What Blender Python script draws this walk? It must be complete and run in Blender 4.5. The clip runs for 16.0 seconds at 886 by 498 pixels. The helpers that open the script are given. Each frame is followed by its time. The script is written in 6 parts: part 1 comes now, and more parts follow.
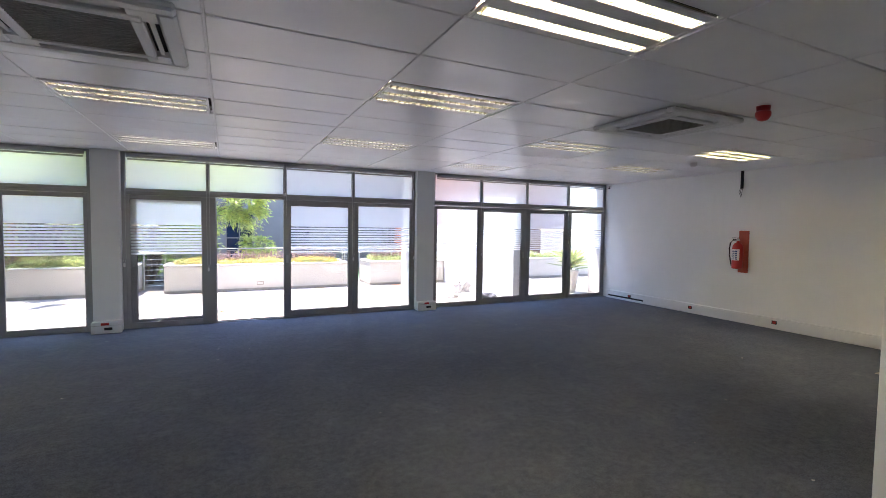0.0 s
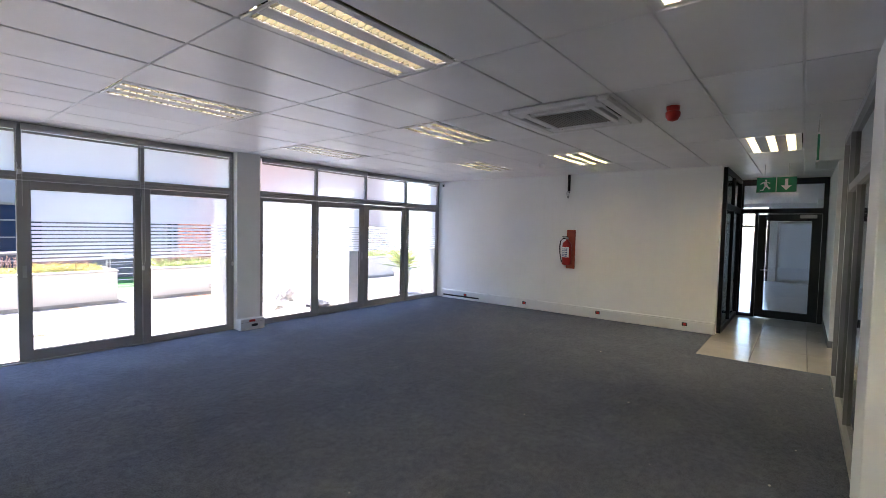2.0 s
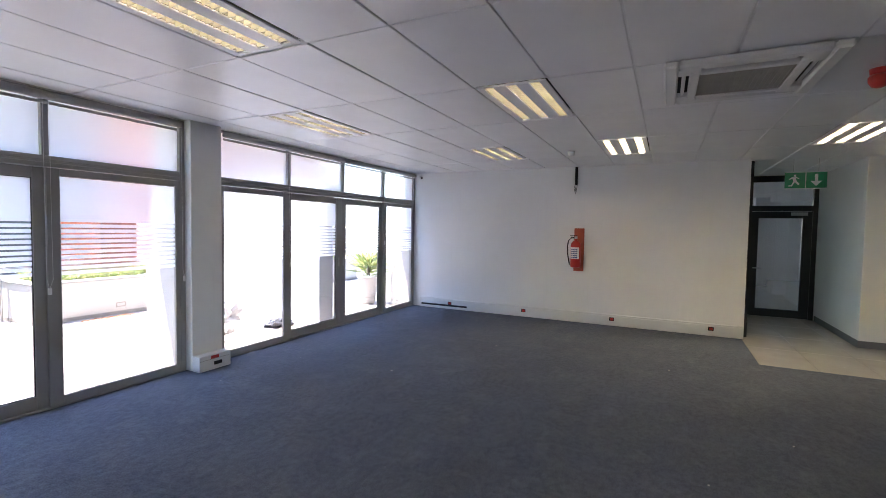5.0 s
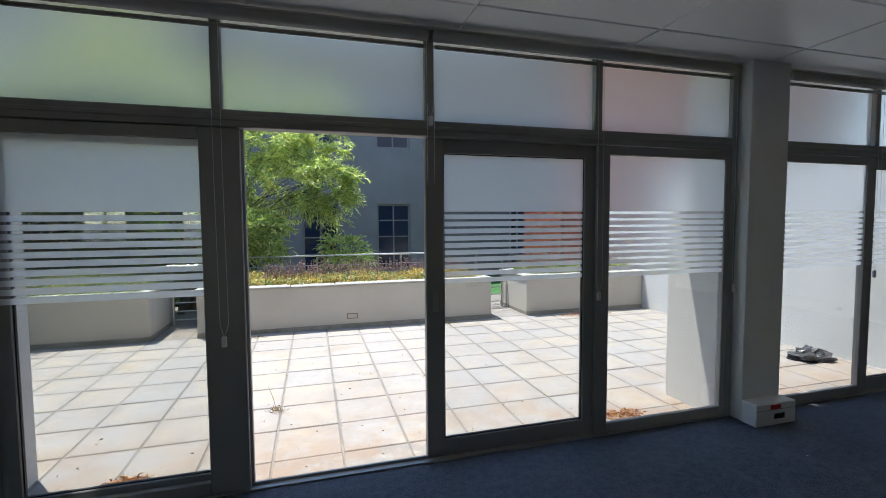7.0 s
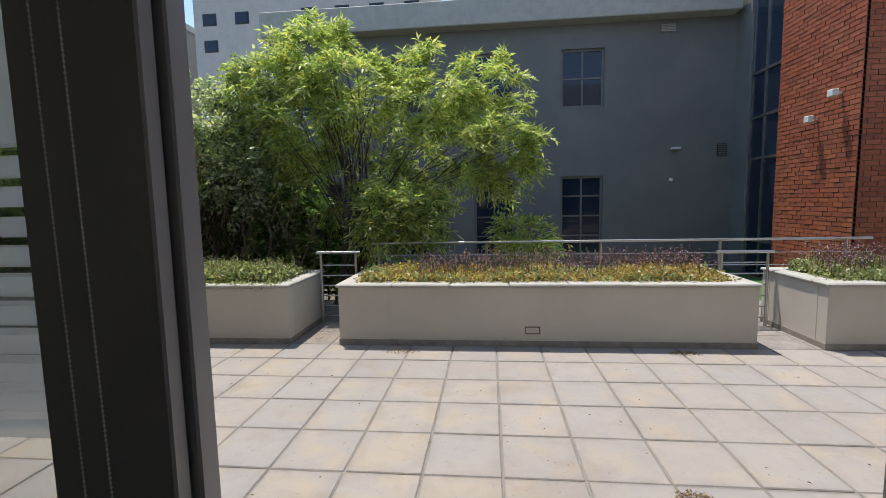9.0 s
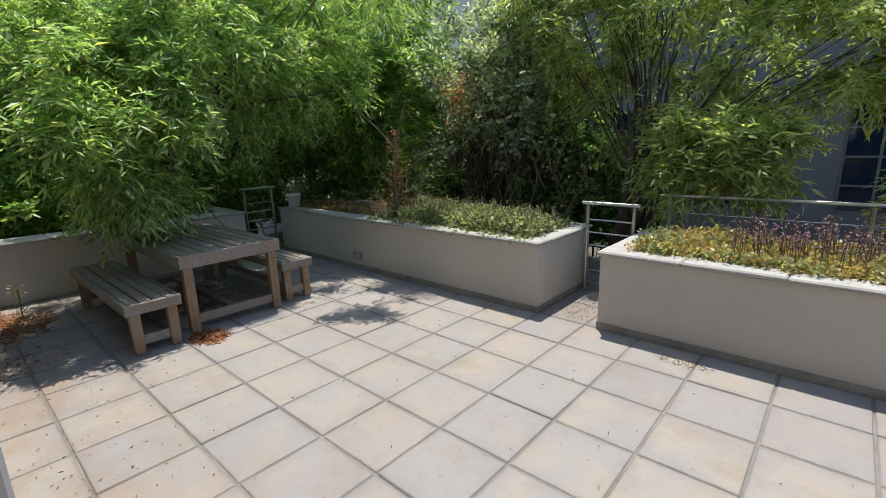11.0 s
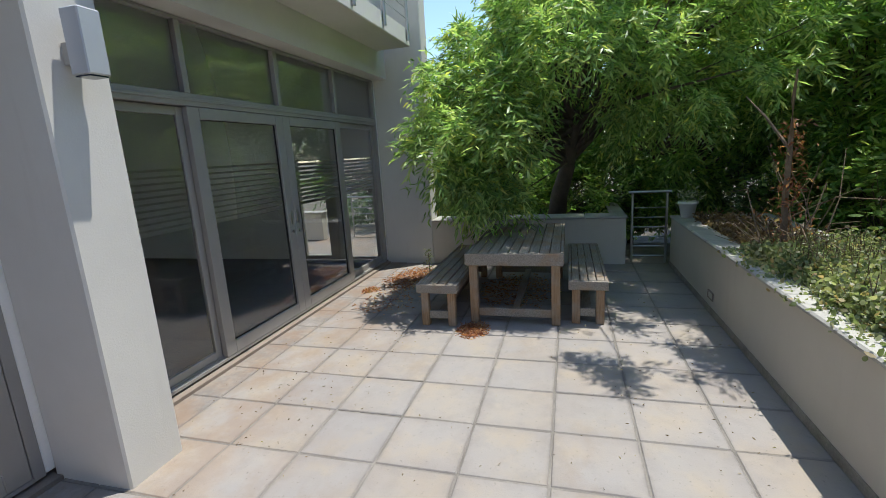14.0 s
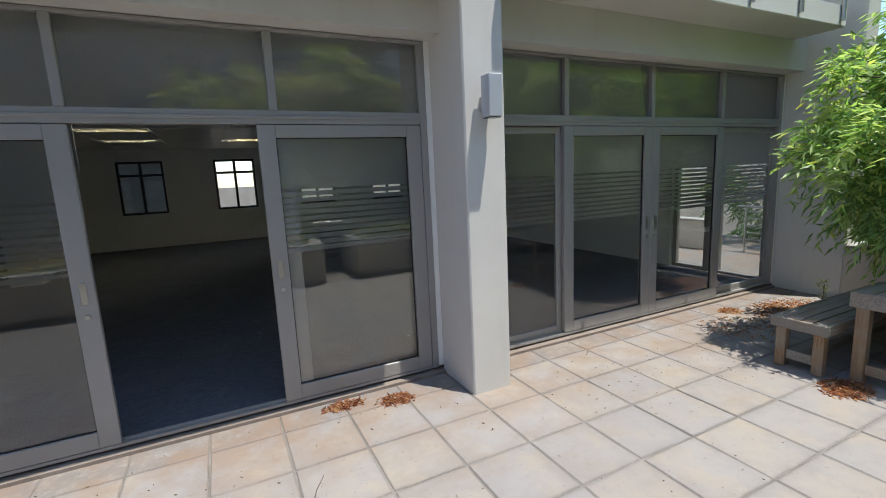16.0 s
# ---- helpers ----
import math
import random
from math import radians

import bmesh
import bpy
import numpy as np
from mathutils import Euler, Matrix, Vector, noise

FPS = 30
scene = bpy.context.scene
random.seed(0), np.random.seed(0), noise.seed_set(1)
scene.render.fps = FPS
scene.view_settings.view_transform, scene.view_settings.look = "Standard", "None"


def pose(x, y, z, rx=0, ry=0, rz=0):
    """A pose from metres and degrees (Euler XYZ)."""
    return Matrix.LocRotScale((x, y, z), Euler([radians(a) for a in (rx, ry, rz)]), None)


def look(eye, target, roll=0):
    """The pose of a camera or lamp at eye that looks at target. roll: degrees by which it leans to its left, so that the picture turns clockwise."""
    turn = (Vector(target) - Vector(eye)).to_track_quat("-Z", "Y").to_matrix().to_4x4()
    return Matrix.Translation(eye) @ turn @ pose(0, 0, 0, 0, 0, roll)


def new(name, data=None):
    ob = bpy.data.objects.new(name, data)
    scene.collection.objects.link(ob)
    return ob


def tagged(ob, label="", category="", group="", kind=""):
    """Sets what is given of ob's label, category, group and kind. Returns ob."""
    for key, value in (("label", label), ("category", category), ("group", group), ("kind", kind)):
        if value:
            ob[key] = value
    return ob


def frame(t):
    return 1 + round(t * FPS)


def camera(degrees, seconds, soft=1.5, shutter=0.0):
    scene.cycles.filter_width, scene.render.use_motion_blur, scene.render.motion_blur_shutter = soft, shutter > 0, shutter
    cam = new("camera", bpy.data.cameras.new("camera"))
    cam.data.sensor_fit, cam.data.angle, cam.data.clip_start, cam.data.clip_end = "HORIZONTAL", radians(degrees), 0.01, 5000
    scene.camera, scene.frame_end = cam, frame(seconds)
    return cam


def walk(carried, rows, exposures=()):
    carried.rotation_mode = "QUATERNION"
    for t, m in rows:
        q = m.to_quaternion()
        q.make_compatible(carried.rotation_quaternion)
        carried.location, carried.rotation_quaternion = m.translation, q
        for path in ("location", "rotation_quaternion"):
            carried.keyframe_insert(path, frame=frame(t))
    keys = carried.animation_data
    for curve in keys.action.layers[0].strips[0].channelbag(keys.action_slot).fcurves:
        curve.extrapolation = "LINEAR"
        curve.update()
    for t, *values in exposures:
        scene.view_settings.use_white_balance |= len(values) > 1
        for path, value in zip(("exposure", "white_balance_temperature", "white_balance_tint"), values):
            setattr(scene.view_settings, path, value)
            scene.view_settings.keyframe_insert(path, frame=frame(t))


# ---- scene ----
cam = camera(88.6, 16.0, soft=0.8)
PATH = [
    (0, (-0.089, 0.200, 1.658), (0.771, 2.003, 1.560), 0.8),
    (0.5, (-0.188, 0.550, 1.671), (0.879, 2.239, 1.562), 1.0),
    (1, (-0.218, 0.919, 1.669), (1.030, 2.478, 1.562), 1.1),
    (1.5, (-0.266, 1.295, 1.659), (1.156, 2.699, 1.562), 1.2),
    (2, (-0.207, 1.690, 1.653), (1.359, 2.930, 1.559), 1.2),
    (2.5, (-0.093, 2.060, 1.655), (1.615, 3.096, 1.563), 1.3),
    (3, (-0.035, 2.433, 1.664), (1.780, 3.269, 1.574), 1.3),
    (5.5, (0.074, 4.271, 1.620), (1.845, 5.196, 1.526), 0.6),
    (6, (-0.018, 4.745, 1.611), (1.362, 6.189, 1.509), -0.1),
    (6.5, (0.087, 5.311, 1.574), (0.964, 7.106, 1.475), -0.4),
    (7, (0.124, 5.838, 1.562), (0.677, 7.756, 1.441), -0.4),
    (7.5, (0.202, 6.417, 1.577), (0.559, 8.380, 1.434), -0.7),
    (8, (0.211, 6.962, 1.570), (0.401, 8.947, 1.420), -1.1),
    (8.5, (0.215, 7.555, 1.538), (0.230, 9.548, 1.374), -1.4),
    (9, (0.236, 7.986, 1.523), (0.033, 9.965, 1.318), -1.2),
    (9.5, (0.179, 8.429, 1.526), (-0.315, 10.347, 1.252), -1.2),
    (10, (0.147, 8.692, 1.509), (-0.663, 10.489, 1.169), -1.2),
    (12.5, (-0.179, 10.300, 1.616), (-1.991, 10.980, 1.113), -2.9),
    (13, (-0.143, 10.690, 1.603), (-2.064, 10.985, 1.133), -3.2),
    (13.5, (-0.032, 11.122, 1.611), (-1.980, 10.979, 1.177), -3.5),
    (14, (0.005, 11.502, 1.618), (-1.879, 10.969, 1.207), -3.4),
    (14.5, (0.044, 11.841, 1.614), (-1.687, 10.915, 1.229), -3.4),
    (15, (0.100, 12.032, 1.643), (-1.400, 10.761, 1.279), -3.2),
    (15.5, (0.080, 12.122, 1.657), (-1.138, 10.574, 1.311), -3.0),
    (16, (0.069, 12.171, 1.686), (-0.797, 10.398, 1.361), -2.7),
]
EXPOSURES = [(0, 3.35, 6250, 20), (3, 3.6, 6200, 20), (5.5, 3.5, 6250, 21), (6, 2.6, 6350, 17), (6.5, 1.85, 6250, 10), (7, 1.5, 6250, 6), (7.5, 1.25, 6350, 6), (8, 1.0, 6550, 7), (8.5, 0.8, 6750, 9),
             (9, 0.7, 6850, 10), (10, 0.76, 6750, 10), (12.5, 0.8, 6500, 7), (14, 0.8, 6450, 7), (16, 0.86, 6450, 8)]
walk(cam, [(t, look(eye, target, roll)) for t, eye, target, roll in PATH], EXPOSURES)

# ---- daylight ----
SUN_WAY = Vector((-0.18, 0.235, 1.0)).normalized()
world = bpy.data.worlds.new("sky")
scene.world = world
world.use_nodes = True
wn = world.node_tree
wn.nodes.clear()
sky = wn.nodes.new("ShaderNodeTexSky")
sky.sky_type = "NISHITA"
sky.sun_disc = False
sky.dust_density = 0.3
sky.ozone_density = 2.5
sky.sun_elevation = math.asin(SUN_WAY.z)
sky.sun_rotation = math.atan2(SUN_WAY.x, SUN_WAY.y)
bg = wn.nodes.new("ShaderNodeBackground")
bg.inputs["Strength"].default_value = 0.15
wout = wn.nodes.new("ShaderNodeOutputWorld")
wn.links.new(sky.outputs[0], bg.inputs[0])
wn.links.new(bg.outputs[0], wout.inputs[0])
sun_data = bpy.data.lights.new("sun", "SUN")
sun_data.energy = 3.3
sun_data.angle = radians(0.53)
sun_data.color = (1.0, 0.95, 0.88)
sun = new("sun", sun_data)
sun.rotation_mode = "QUATERNION"
sun.rotation_quaternion = SUN_WAY.to_track_quat("Z", "Y")
sun.location = (0, 12, 30)


# ---- materials ----
class Nodes:
    def __init__(self, name):
        self.mat = bpy.data.materials.new(name)
        self.mat.use_nodes = True
        self.t = self.mat.node_tree
        self.t.nodes.clear()
        self.out = self.n("ShaderNodeOutputMaterial")
        self.coord = None

    def n(self, kind, **inputs):
        node = self.t.nodes.new(kind)
        for key, value in inputs.items():
            key = key.replace("_", " ")
            if hasattr(value, "links") or isinstance(value, bpy.types.NodeSocket):
                self.t.links.new(value, node.inputs[key])
            else:
                node.inputs[key].default_value = value
        return node

    def link(self, a, b):
        self.t.links.new(a, b)

    def xyz(self, scale=(1, 1, 1), world=True):
        if world:
            g = self.n("ShaderNodeNewGeometry").outputs["Position"]
        else:
            g = self.n("ShaderNodeTexCoord").outputs["Object"]
        m = self.n("ShaderNodeMapping")
        self.link(g, m.inputs["Vector"])
        m.inputs["Scale"].default_value = scale
        return m.outputs[0]

    def noise(self, size, detail=4.0, rough=0.55, vec=None):
        return self.n("ShaderNodeTexNoise", Vector=vec if vec is not None else self.xyz(), Scale=1.0 / size, Detail=detail, Roughness=rough).outputs["Fac"]

    def ramp(self, fac, *stops):
        r = self.n("ShaderNodeValToRGB", Fac=fac)
        e = r.color_ramp.elements
        while len(e) < len(stops):
            e.new(0.5)
        for item, (p, c) in zip(e, stops):
            item.position = p
            item.color = (*c, 1) if len(c) == 3 else c
        return r.outputs[0]

    def mix(self, fac, a, b, blend="MIX"):
        m = self.t.nodes.new("ShaderNodeMix")
        m.data_type = "RGBA"
        m.blend_type = blend
        for sock, value in ((m.inputs[0], fac), (m.inputs[6], a), (m.inputs[7], b)):
            if isinstance(value, bpy.types.NodeSocket):
                self.link(value, sock)
            else:
                sock.default_value = value if not isinstance(value, tuple) else ((*value, 1) if len(value) == 3 else value)
        return m.outputs[2]

    def bump(self, height, strength=0.3, distance=0.01):
        return self.n("ShaderNodeBump", Height=height, Strength=strength, Distance=distance).outputs[0]

    def surface(self, color, rough=0.6, metal=0.0, normal=None, spec=0.5, **more):
        b = self.n("ShaderNodeBsdfPrincipled")
        for key, value in (("Base Color", color), ("Roughness", rough), ("Metallic", metal), ("Normal", normal), ("Specular IOR Level", spec), *more.items()):
            if value is None:
                continue
            key = key.replace("_", " ")
            if isinstance(value, bpy.types.NodeSocket):
                self.link(value, b.inputs[key])
            else:
                b.inputs[key].default_value = (*value, 1) if isinstance(value, tuple) and len(value) == 3 else value
        self.link(b.outputs[0], self.out.inputs[0])
        return self.mat


def varied(name, a, b, size=0.5, rough=0.6, metal=0.0, grain=0.01, bump=0.15, spec=0.5, fine=0.25):
    """Two tones in soft patches, with a fine grain in colour and relief."""
    m = Nodes(name)
    big = m.noise(size, 5.0, 0.6)
    small = m.noise(grain, 3.0, 0.6)
    col = m.ramp(big, (0.3, a), (0.7, b))
    col = m.mix(fine, col, m.ramp(small, (0.3, tuple(0.75 * c for c in a)), (0.7, tuple(min(1, 1.2 * c) for c in b))))
    return m.surface(col, rough, metal, m.bump(small, bump, grain * 0.3), spec)


def carpet_material():
    m = Nodes("carpet")
    patch = m.noise(0.9, 6.0, 0.68)
    scuff = m.noise(0.28, 6.0, 0.7)
    clump = m.noise(0.05, 4.0, 0.75)
    pile = m.noise(0.009, 2.0, 0.7)
    col = m.ramp(patch, (0.36, (0.036, 0.044, 0.060)), (0.64, (0.080, 0.091, 0.112)))
    col = m.mix(m.ramp(scuff, (0.50, (0, 0, 0)), (0.66, (0.8, 0.8, 0.8))), col, (0.15, 0.155, 0.165))
    col = m.mix(0.5, col, m.ramp(clump, (0.36, (0.018, 0.023, 0.032)), (0.64, (0.145, 0.158, 0.18))))
    col = m.mix(0.5, col, m.ramp(pile, (0.34, (0.016, 0.021, 0.030)), (0.66, (0.145, 0.160, 0.19))))
    col = m.mix(1.0, col, (1.28, 1.28, 1.28), "MULTIPLY")
    return m.surface(col, 0.95, 0, m.bump(pile, 0.9, 0.006), 0.2)


def ceiling_material():
    m = Nodes("satin_ceiling_tile")
    isl = m.n("ShaderNodeNewGeometry").outputs["Random Per Island"]
    dust = m.noise(0.35, 4.0, 0.55)
    wave = m.noise(0.5, 2.0, 0.5)
    col = m.ramp(isl, (0.0, (0.81, 0.81, 0.82)), (1.0, (0.86, 0.86, 0.865)))
    col = m.mix(m.ramp(dust, (0.35, (0, 0, 0)), (0.8, (0.4, 0.4, 0.4))), col, (0.74, 0.74, 0.75))
    return m.surface(col, m.ramp(dust, (0.3, (0.30, 0.30, 0.30)), (0.7, (0.42, 0.42, 0.42))), 0.0, m.bump(wave, 0.06, 0.02), 0.5)


def plaster_material(name, a, b, wear=(0.5, 0.47, 0.42)):
    m = Nodes(name)
    big = m.noise(0.9, 6.0, 0.6)
    run = m.noise(0.12, 4.0, 0.6, m.xyz((1, 1, 0.12)))
    fine = m.noise(0.012, 3.0, 0.65)
    col = m.ramp(big, (0.3, a), (0.72, b))
    col = m.mix(m.ramp(run, (0.58, (0, 0, 0)), (0.85, (0.3, 0.3, 0.3))), col, wear)
    return m.surface(col, 0.85, 0, m.bump(fine, 0.25, 0.004), 0.3)


def paver_material():
    m = Nodes("sandstone_paver")
    rnd = m.n("ShaderNodeObjectInfo").outputs["Random"]
    tone = m.ramp(rnd, (0.0, (0.405, 0.378, 0.350)), (0.3, (0.44, 0.400, 0.345)), (0.55, (0.39, 0.375, 0.358)), (0.8, (0.44, 0.405, 0.365)), (1.0, (0.375, 0.362, 0.352)))
    v = m.n("ShaderNodeVectorMath")
    v.operation = "MULTIPLY_ADD"
    m.link(rnd, v.inputs[0])
    v.inputs[1].default_value = (7.0, 3.0, 5.0)
    m.link(m.xyz(), v.inputs[2])
    blotch = m.noise(0.34, 5.0, 0.55, v.outputs[0])
    second = m.noise(0.13, 5.0, 0.65)
    wide = m.noise(1.3, 5.0, 0.62)
    spots = m.noise(0.028, 4.0, 0.7)
    dry = m.noise(0.75, 6.0, 0.66, m.xyz((0.7, 1, 1)))
    col = m.mix(m.ramp(blotch, (0.46, (0, 0, 0)), (0.70, (0.75, 0.75, 0.75))), tone, (0.375, 0.368, 0.365))
    col = m.mix(m.ramp(blotch, (0.30, (0.65, 0.65, 0.65)), (0.47, (0, 0, 0))), col, (0.48, 0.41, 0.305))
    col = m.mix(m.ramp(second, (0.50, (0, 0, 0)), (0.74, (0.4, 0.4, 0.4))), col, (0.30, 0.288, 0.275))
    col = m.mix(m.ramp(wide, (0.48, (0, 0, 0)), (0.72, (0.38, 0.38, 0.38))), col, (0.33, 0.285, 0.25))
    col = m.mix(m.ramp(dry, (0.56, (0, 0, 0)), (0.66, (0.42, 0.42, 0.42))), col, (0.33, 0.27, 0.215))
    col = m.mix(m.ramp(spots, (0.62, (0, 0, 0)), (0.72, (0.6, 0.6, 0.6))), col, (0.19, 0.17, 0.15))
    # grime that has settled along the edges of each slab
    loc = m.n("ShaderNodeSeparateXYZ", Vector=m.n("ShaderNodeTexCoord").outputs["Object"])
    rim = m.n("ShaderNodeMath")
    rim.operation = "MAXIMUM"
    for k, axis in enumerate(("X", "Y")):
        side = m.n("ShaderNodeMath")
        side.operation = "ABSOLUTE"
        m.link(loc.outputs[axis], side.inputs[0])
        m.link(side.outputs[0], rim.inputs[k])
    edge = m.n("ShaderNodeMath")
    edge.operation = "MULTIPLY"
    m.link(m.ramp(rim.outputs[0], (0.14, (0, 0, 0)), (0.235, (0.55, 0.55, 0.55))), edge.inputs[0])
    m.link(m.ramp(m.noise(0.16, 5.0, 0.65), (0.38, (0, 0, 0)), (0.62, (1, 1, 1))), edge.inputs[1])
    col = m.mix(edge.outputs[0], col, (0.29, 0.275, 0.265))
    lip = m.n("ShaderNodeMath")
    lip.operation = "MULTIPLY"
    m.link(m.ramp(rim.outputs[0], (0.212, (0, 0, 0)), (0.231, (0.5, 0.5, 0.5))), lip.inputs[0])
    m.link(m.ramp(m.noise(0.11, 5.0, 0.7), (0.36, (0, 0, 0)), (0.56, (1, 1, 1))), lip.inputs[1])
    col = m.mix(lip.outputs[0], col, (0.21, 0.195, 0.185))
    # rust-brown run-off stains where the rain drips in front of the doors
    sep = m.n("ShaderNodeSeparateXYZ", Vector=m.n("ShaderNodeNewGeometry").outputs["Position"])
    band = m.n("ShaderNodeMapRange")
    m.link(sep.outputs["Y"], band.inputs["Value"])
    for key, value in (("From Min", 10.3), ("From Max", 8.9), ("To Min", 0.0), ("To Max", 0.75)):
        band.inputs[key].default_value = value
    drip = m.n("ShaderNodeMath")
    drip.operation = "MULTIPLY"
    m.link(band.outputs[0], drip.inputs[0])
    m.link(m.ramp(m.noise(0.42, 6.0, 0.68), (0.42, (0, 0, 0)), (0.60, (1, 1, 1))), drip.inputs[1])
    col = m.mix(drip.outputs[0], col, (0.34, 0.245, 0.175))
    fine = m.noise(0.01, 3.0, 0.6)
    col = m.mix(1.0, col, (0.765, 0.75, 0.755), "MULTIPLY")
    return m.surface(col, 0.8, 0, m.bump(fine, 0.3, 0.004), 0.35)


def wood_material():
    m = Nodes("weathered_timber")
    rnd = m.n("ShaderNodeObjectInfo").outputs["Random"]
    v = m.xyz((1.0, 14, 14), world=False)
    grain = m.noise(0.16, 5.0, 0.6, v)
    patch = m.noise(0.25, 4.0, 0.6)
    col = m.ramp(grain, (0.25, (0.17, 0.145, 0.12)), (0.6, (0.34, 0.305, 0.26)), (0.8, (0.43, 0.40, 0.35)))
    col = m.mix(m.ramp(patch, (0.46, (0, 0, 0)), (0.64, (0.8, 0.8, 0.8))), col, (0.31, 0.19, 0.10))
    col = m.mix(m.ramp(rnd, (0, (0, 0, 0)), (1, (0.35, 0.35, 0.35))), col, (0.22, 0.20, 0.18))
    return m.surface(col, 0.8, 0, m.bump(grain, 0.5, 0.004), 0.3)


def leg_material():
    m = Nodes("brown_timber")
    grain = m.noise(0.16, 5.0, 0.6, m.xyz((14, 14, 1.0), world=False))
    patch = m.noise(0.2, 4.0, 0.6)
    col = m.ramp(grain, (0.25, (0.20, 0.125, 0.07)), (0.75, (0.40, 0.27, 0.165)))
    col = m.mix(m.ramp(patch, (0.46, (0, 0, 0)), (0.66, (0.7, 0.7, 0.7))), col, (0.33, 0.29, 0.24))
    return m.surface(col, 0.8, 0, m.bump(grain, 0.5, 0.004), 0.3)


def leaf_material(name, dark, mid, pale, odd=(0.45, 0.35, 0.05), odd_share=0.05):
    m = Nodes(name)
    isl = m.n("ShaderNodeNewGeometry").outputs["Random Per Island"]
    clump = m.noise(0.35, 3.0, 0.6)
    tips = m.noise(0.22, 3.0, 0.6, m.xyz((1, 1, 0.8)))
    col = m.ramp(isl, (0.0, dark), (0.5, mid), (0.93 - odd_share, pale), (1.0, odd))
    col = m.mix(m.ramp(clump, (0.35, (0.22, 0.22, 0.22)), (0.6, (0, 0, 0))), col, dark)
    col = m.mix(m.ramp(tips, (0.56, (0, 0, 0)), (0.70, (0.55, 0.55, 0.55))), col, tuple(0.5 * a + 0.5 * b for a, b in zip(pale, odd)))
    b = m.n("ShaderNodeBsdfPrincipled")
    m.link(col, b.inputs["Base Color"])
    b.inputs["Roughness"].default_value = 0.40
    b.inputs["Specular IOR Level"].default_value = 0.42
    tr = m.n("ShaderNodeBsdfTranslucent")
    m.link(m.mix(1.0, col, (1.6, 1.7, 0.9), "MULTIPLY"), tr.inputs[0])
    mx = m.n("ShaderNodeMixShader", Fac=0.46)
    m.link(b.outputs[0], mx.inputs[1])
    m.link(tr.outputs[0], mx.inputs[2])
    m.link(mx.outputs[0], m.out.inputs[0])
    return m.mat


def glass_material(name="clear_glass", tint=(0.985, 0.992, 0.988), rough=0.0, base=0.072):
    m = Nodes(name)
    tr = m.n("ShaderNodeBsdfTransparent", Color=(*tint, 1))
    dirt = m.noise(0.3, 5.0, 0.6)
    gl = m.n("ShaderNodeBsdfGlossy", Roughness=rough)
    lw_ = m.n("ShaderNodeLayerWeight", Blend=0.5)
    p5 = m.n("ShaderNodeMath")
    p5.operation = "POWER"
    m.link(lw_.outputs["Facing"], p5.inputs[0])
    p5.inputs[1].default_value = 4.0
    fr = m.n("ShaderNodeMath")
    fr.operation = "MULTIPLY_ADD"
    m.link(p5.outputs[0], fr.inputs[0])
    fr.inputs[1].default_value = 0.90
    fr.inputs[2].default_value = base
    mx = m.n("ShaderNodeMixShader", Fac=fr.outputs[0])
    m.link(tr.outputs[0], mx.inputs[1])
    m.link(gl.outputs[0], mx.inputs[2])
    df = m.n("ShaderNodeBsdfDiffuse", Color=(0.6, 0.6, 0.57, 1))
    m2 = m.n("ShaderNodeMixShader", Fac=m.ramp(dirt, (0.45, (0.002, 0.002, 0.002)), (0.8, (0.014, 0.014, 0.014))))
    m.link(mx.outputs[0], m2.inputs[1])
    m.link(df.outputs[0], m2.inputs[2])
    m.link(m2.outputs[0], m.out.inputs[0])
    return m.mat


def film_material():
    """Sand-blast film: it scatters what passes through it."""
    m = Nodes("frosted_film")
    rf = m.n("ShaderNodeBsdfRefraction", Roughness=0.5, IOR=1.3, Color=(0.985, 0.995, 0.995, 1))
    tl = m.n("ShaderNodeBsdfTranslucent", Color=(0.97, 0.985, 1.0, 1))
    df = m.n("ShaderNodeBsdfDiffuse", Color=(0.5, 0.53, 0.51, 1))
    a = m.n("ShaderNodeMixShader", Fac=0.42)
    m.link(rf.outputs[0], a.inputs[1])
    m.link(tl.outputs[0], a.inputs[2])
    b = m.n("ShaderNodeMixShader", Fac=0.03)
    m.link(a.outputs[0], b.inputs[1])
    m.link(df.outputs[0], b.inputs[2])
    m.link(b.outputs[0], m.out.inputs[0])
    return m.mat


def cloth_material():
    """Thin woven blind that lets a little daylight through."""
    m = Nodes("thin_blind_cloth")
    weave = m.noise(0.004, 2.0, 0.6)
    col = m.ramp(weave, (0.3, (0.30, 0.31, 0.30)), (0.7, (0.40, 0.41, 0.40)))
    df = m.n("ShaderNodeBsdfDiffuse", Color=col)
    tl = m.n("ShaderNodeBsdfTranslucent", Color=col)
    mx = m.n("ShaderNodeMixShader", Fac=0.45)
    m.link(df.outputs[0], mx.inputs[1])
    m.link(tl.outputs[0], mx.inputs[2])
    m.link(mx.outputs[0], m.out.inputs[0])
    return m.mat


def glow(name, color, strength):
    m = Nodes(name)
    e = m.n("ShaderNodeEmission", Color=(*color, 1), Strength=strength)
    m.link(e.outputs[0], m.out.inputs[0])
    return m.mat


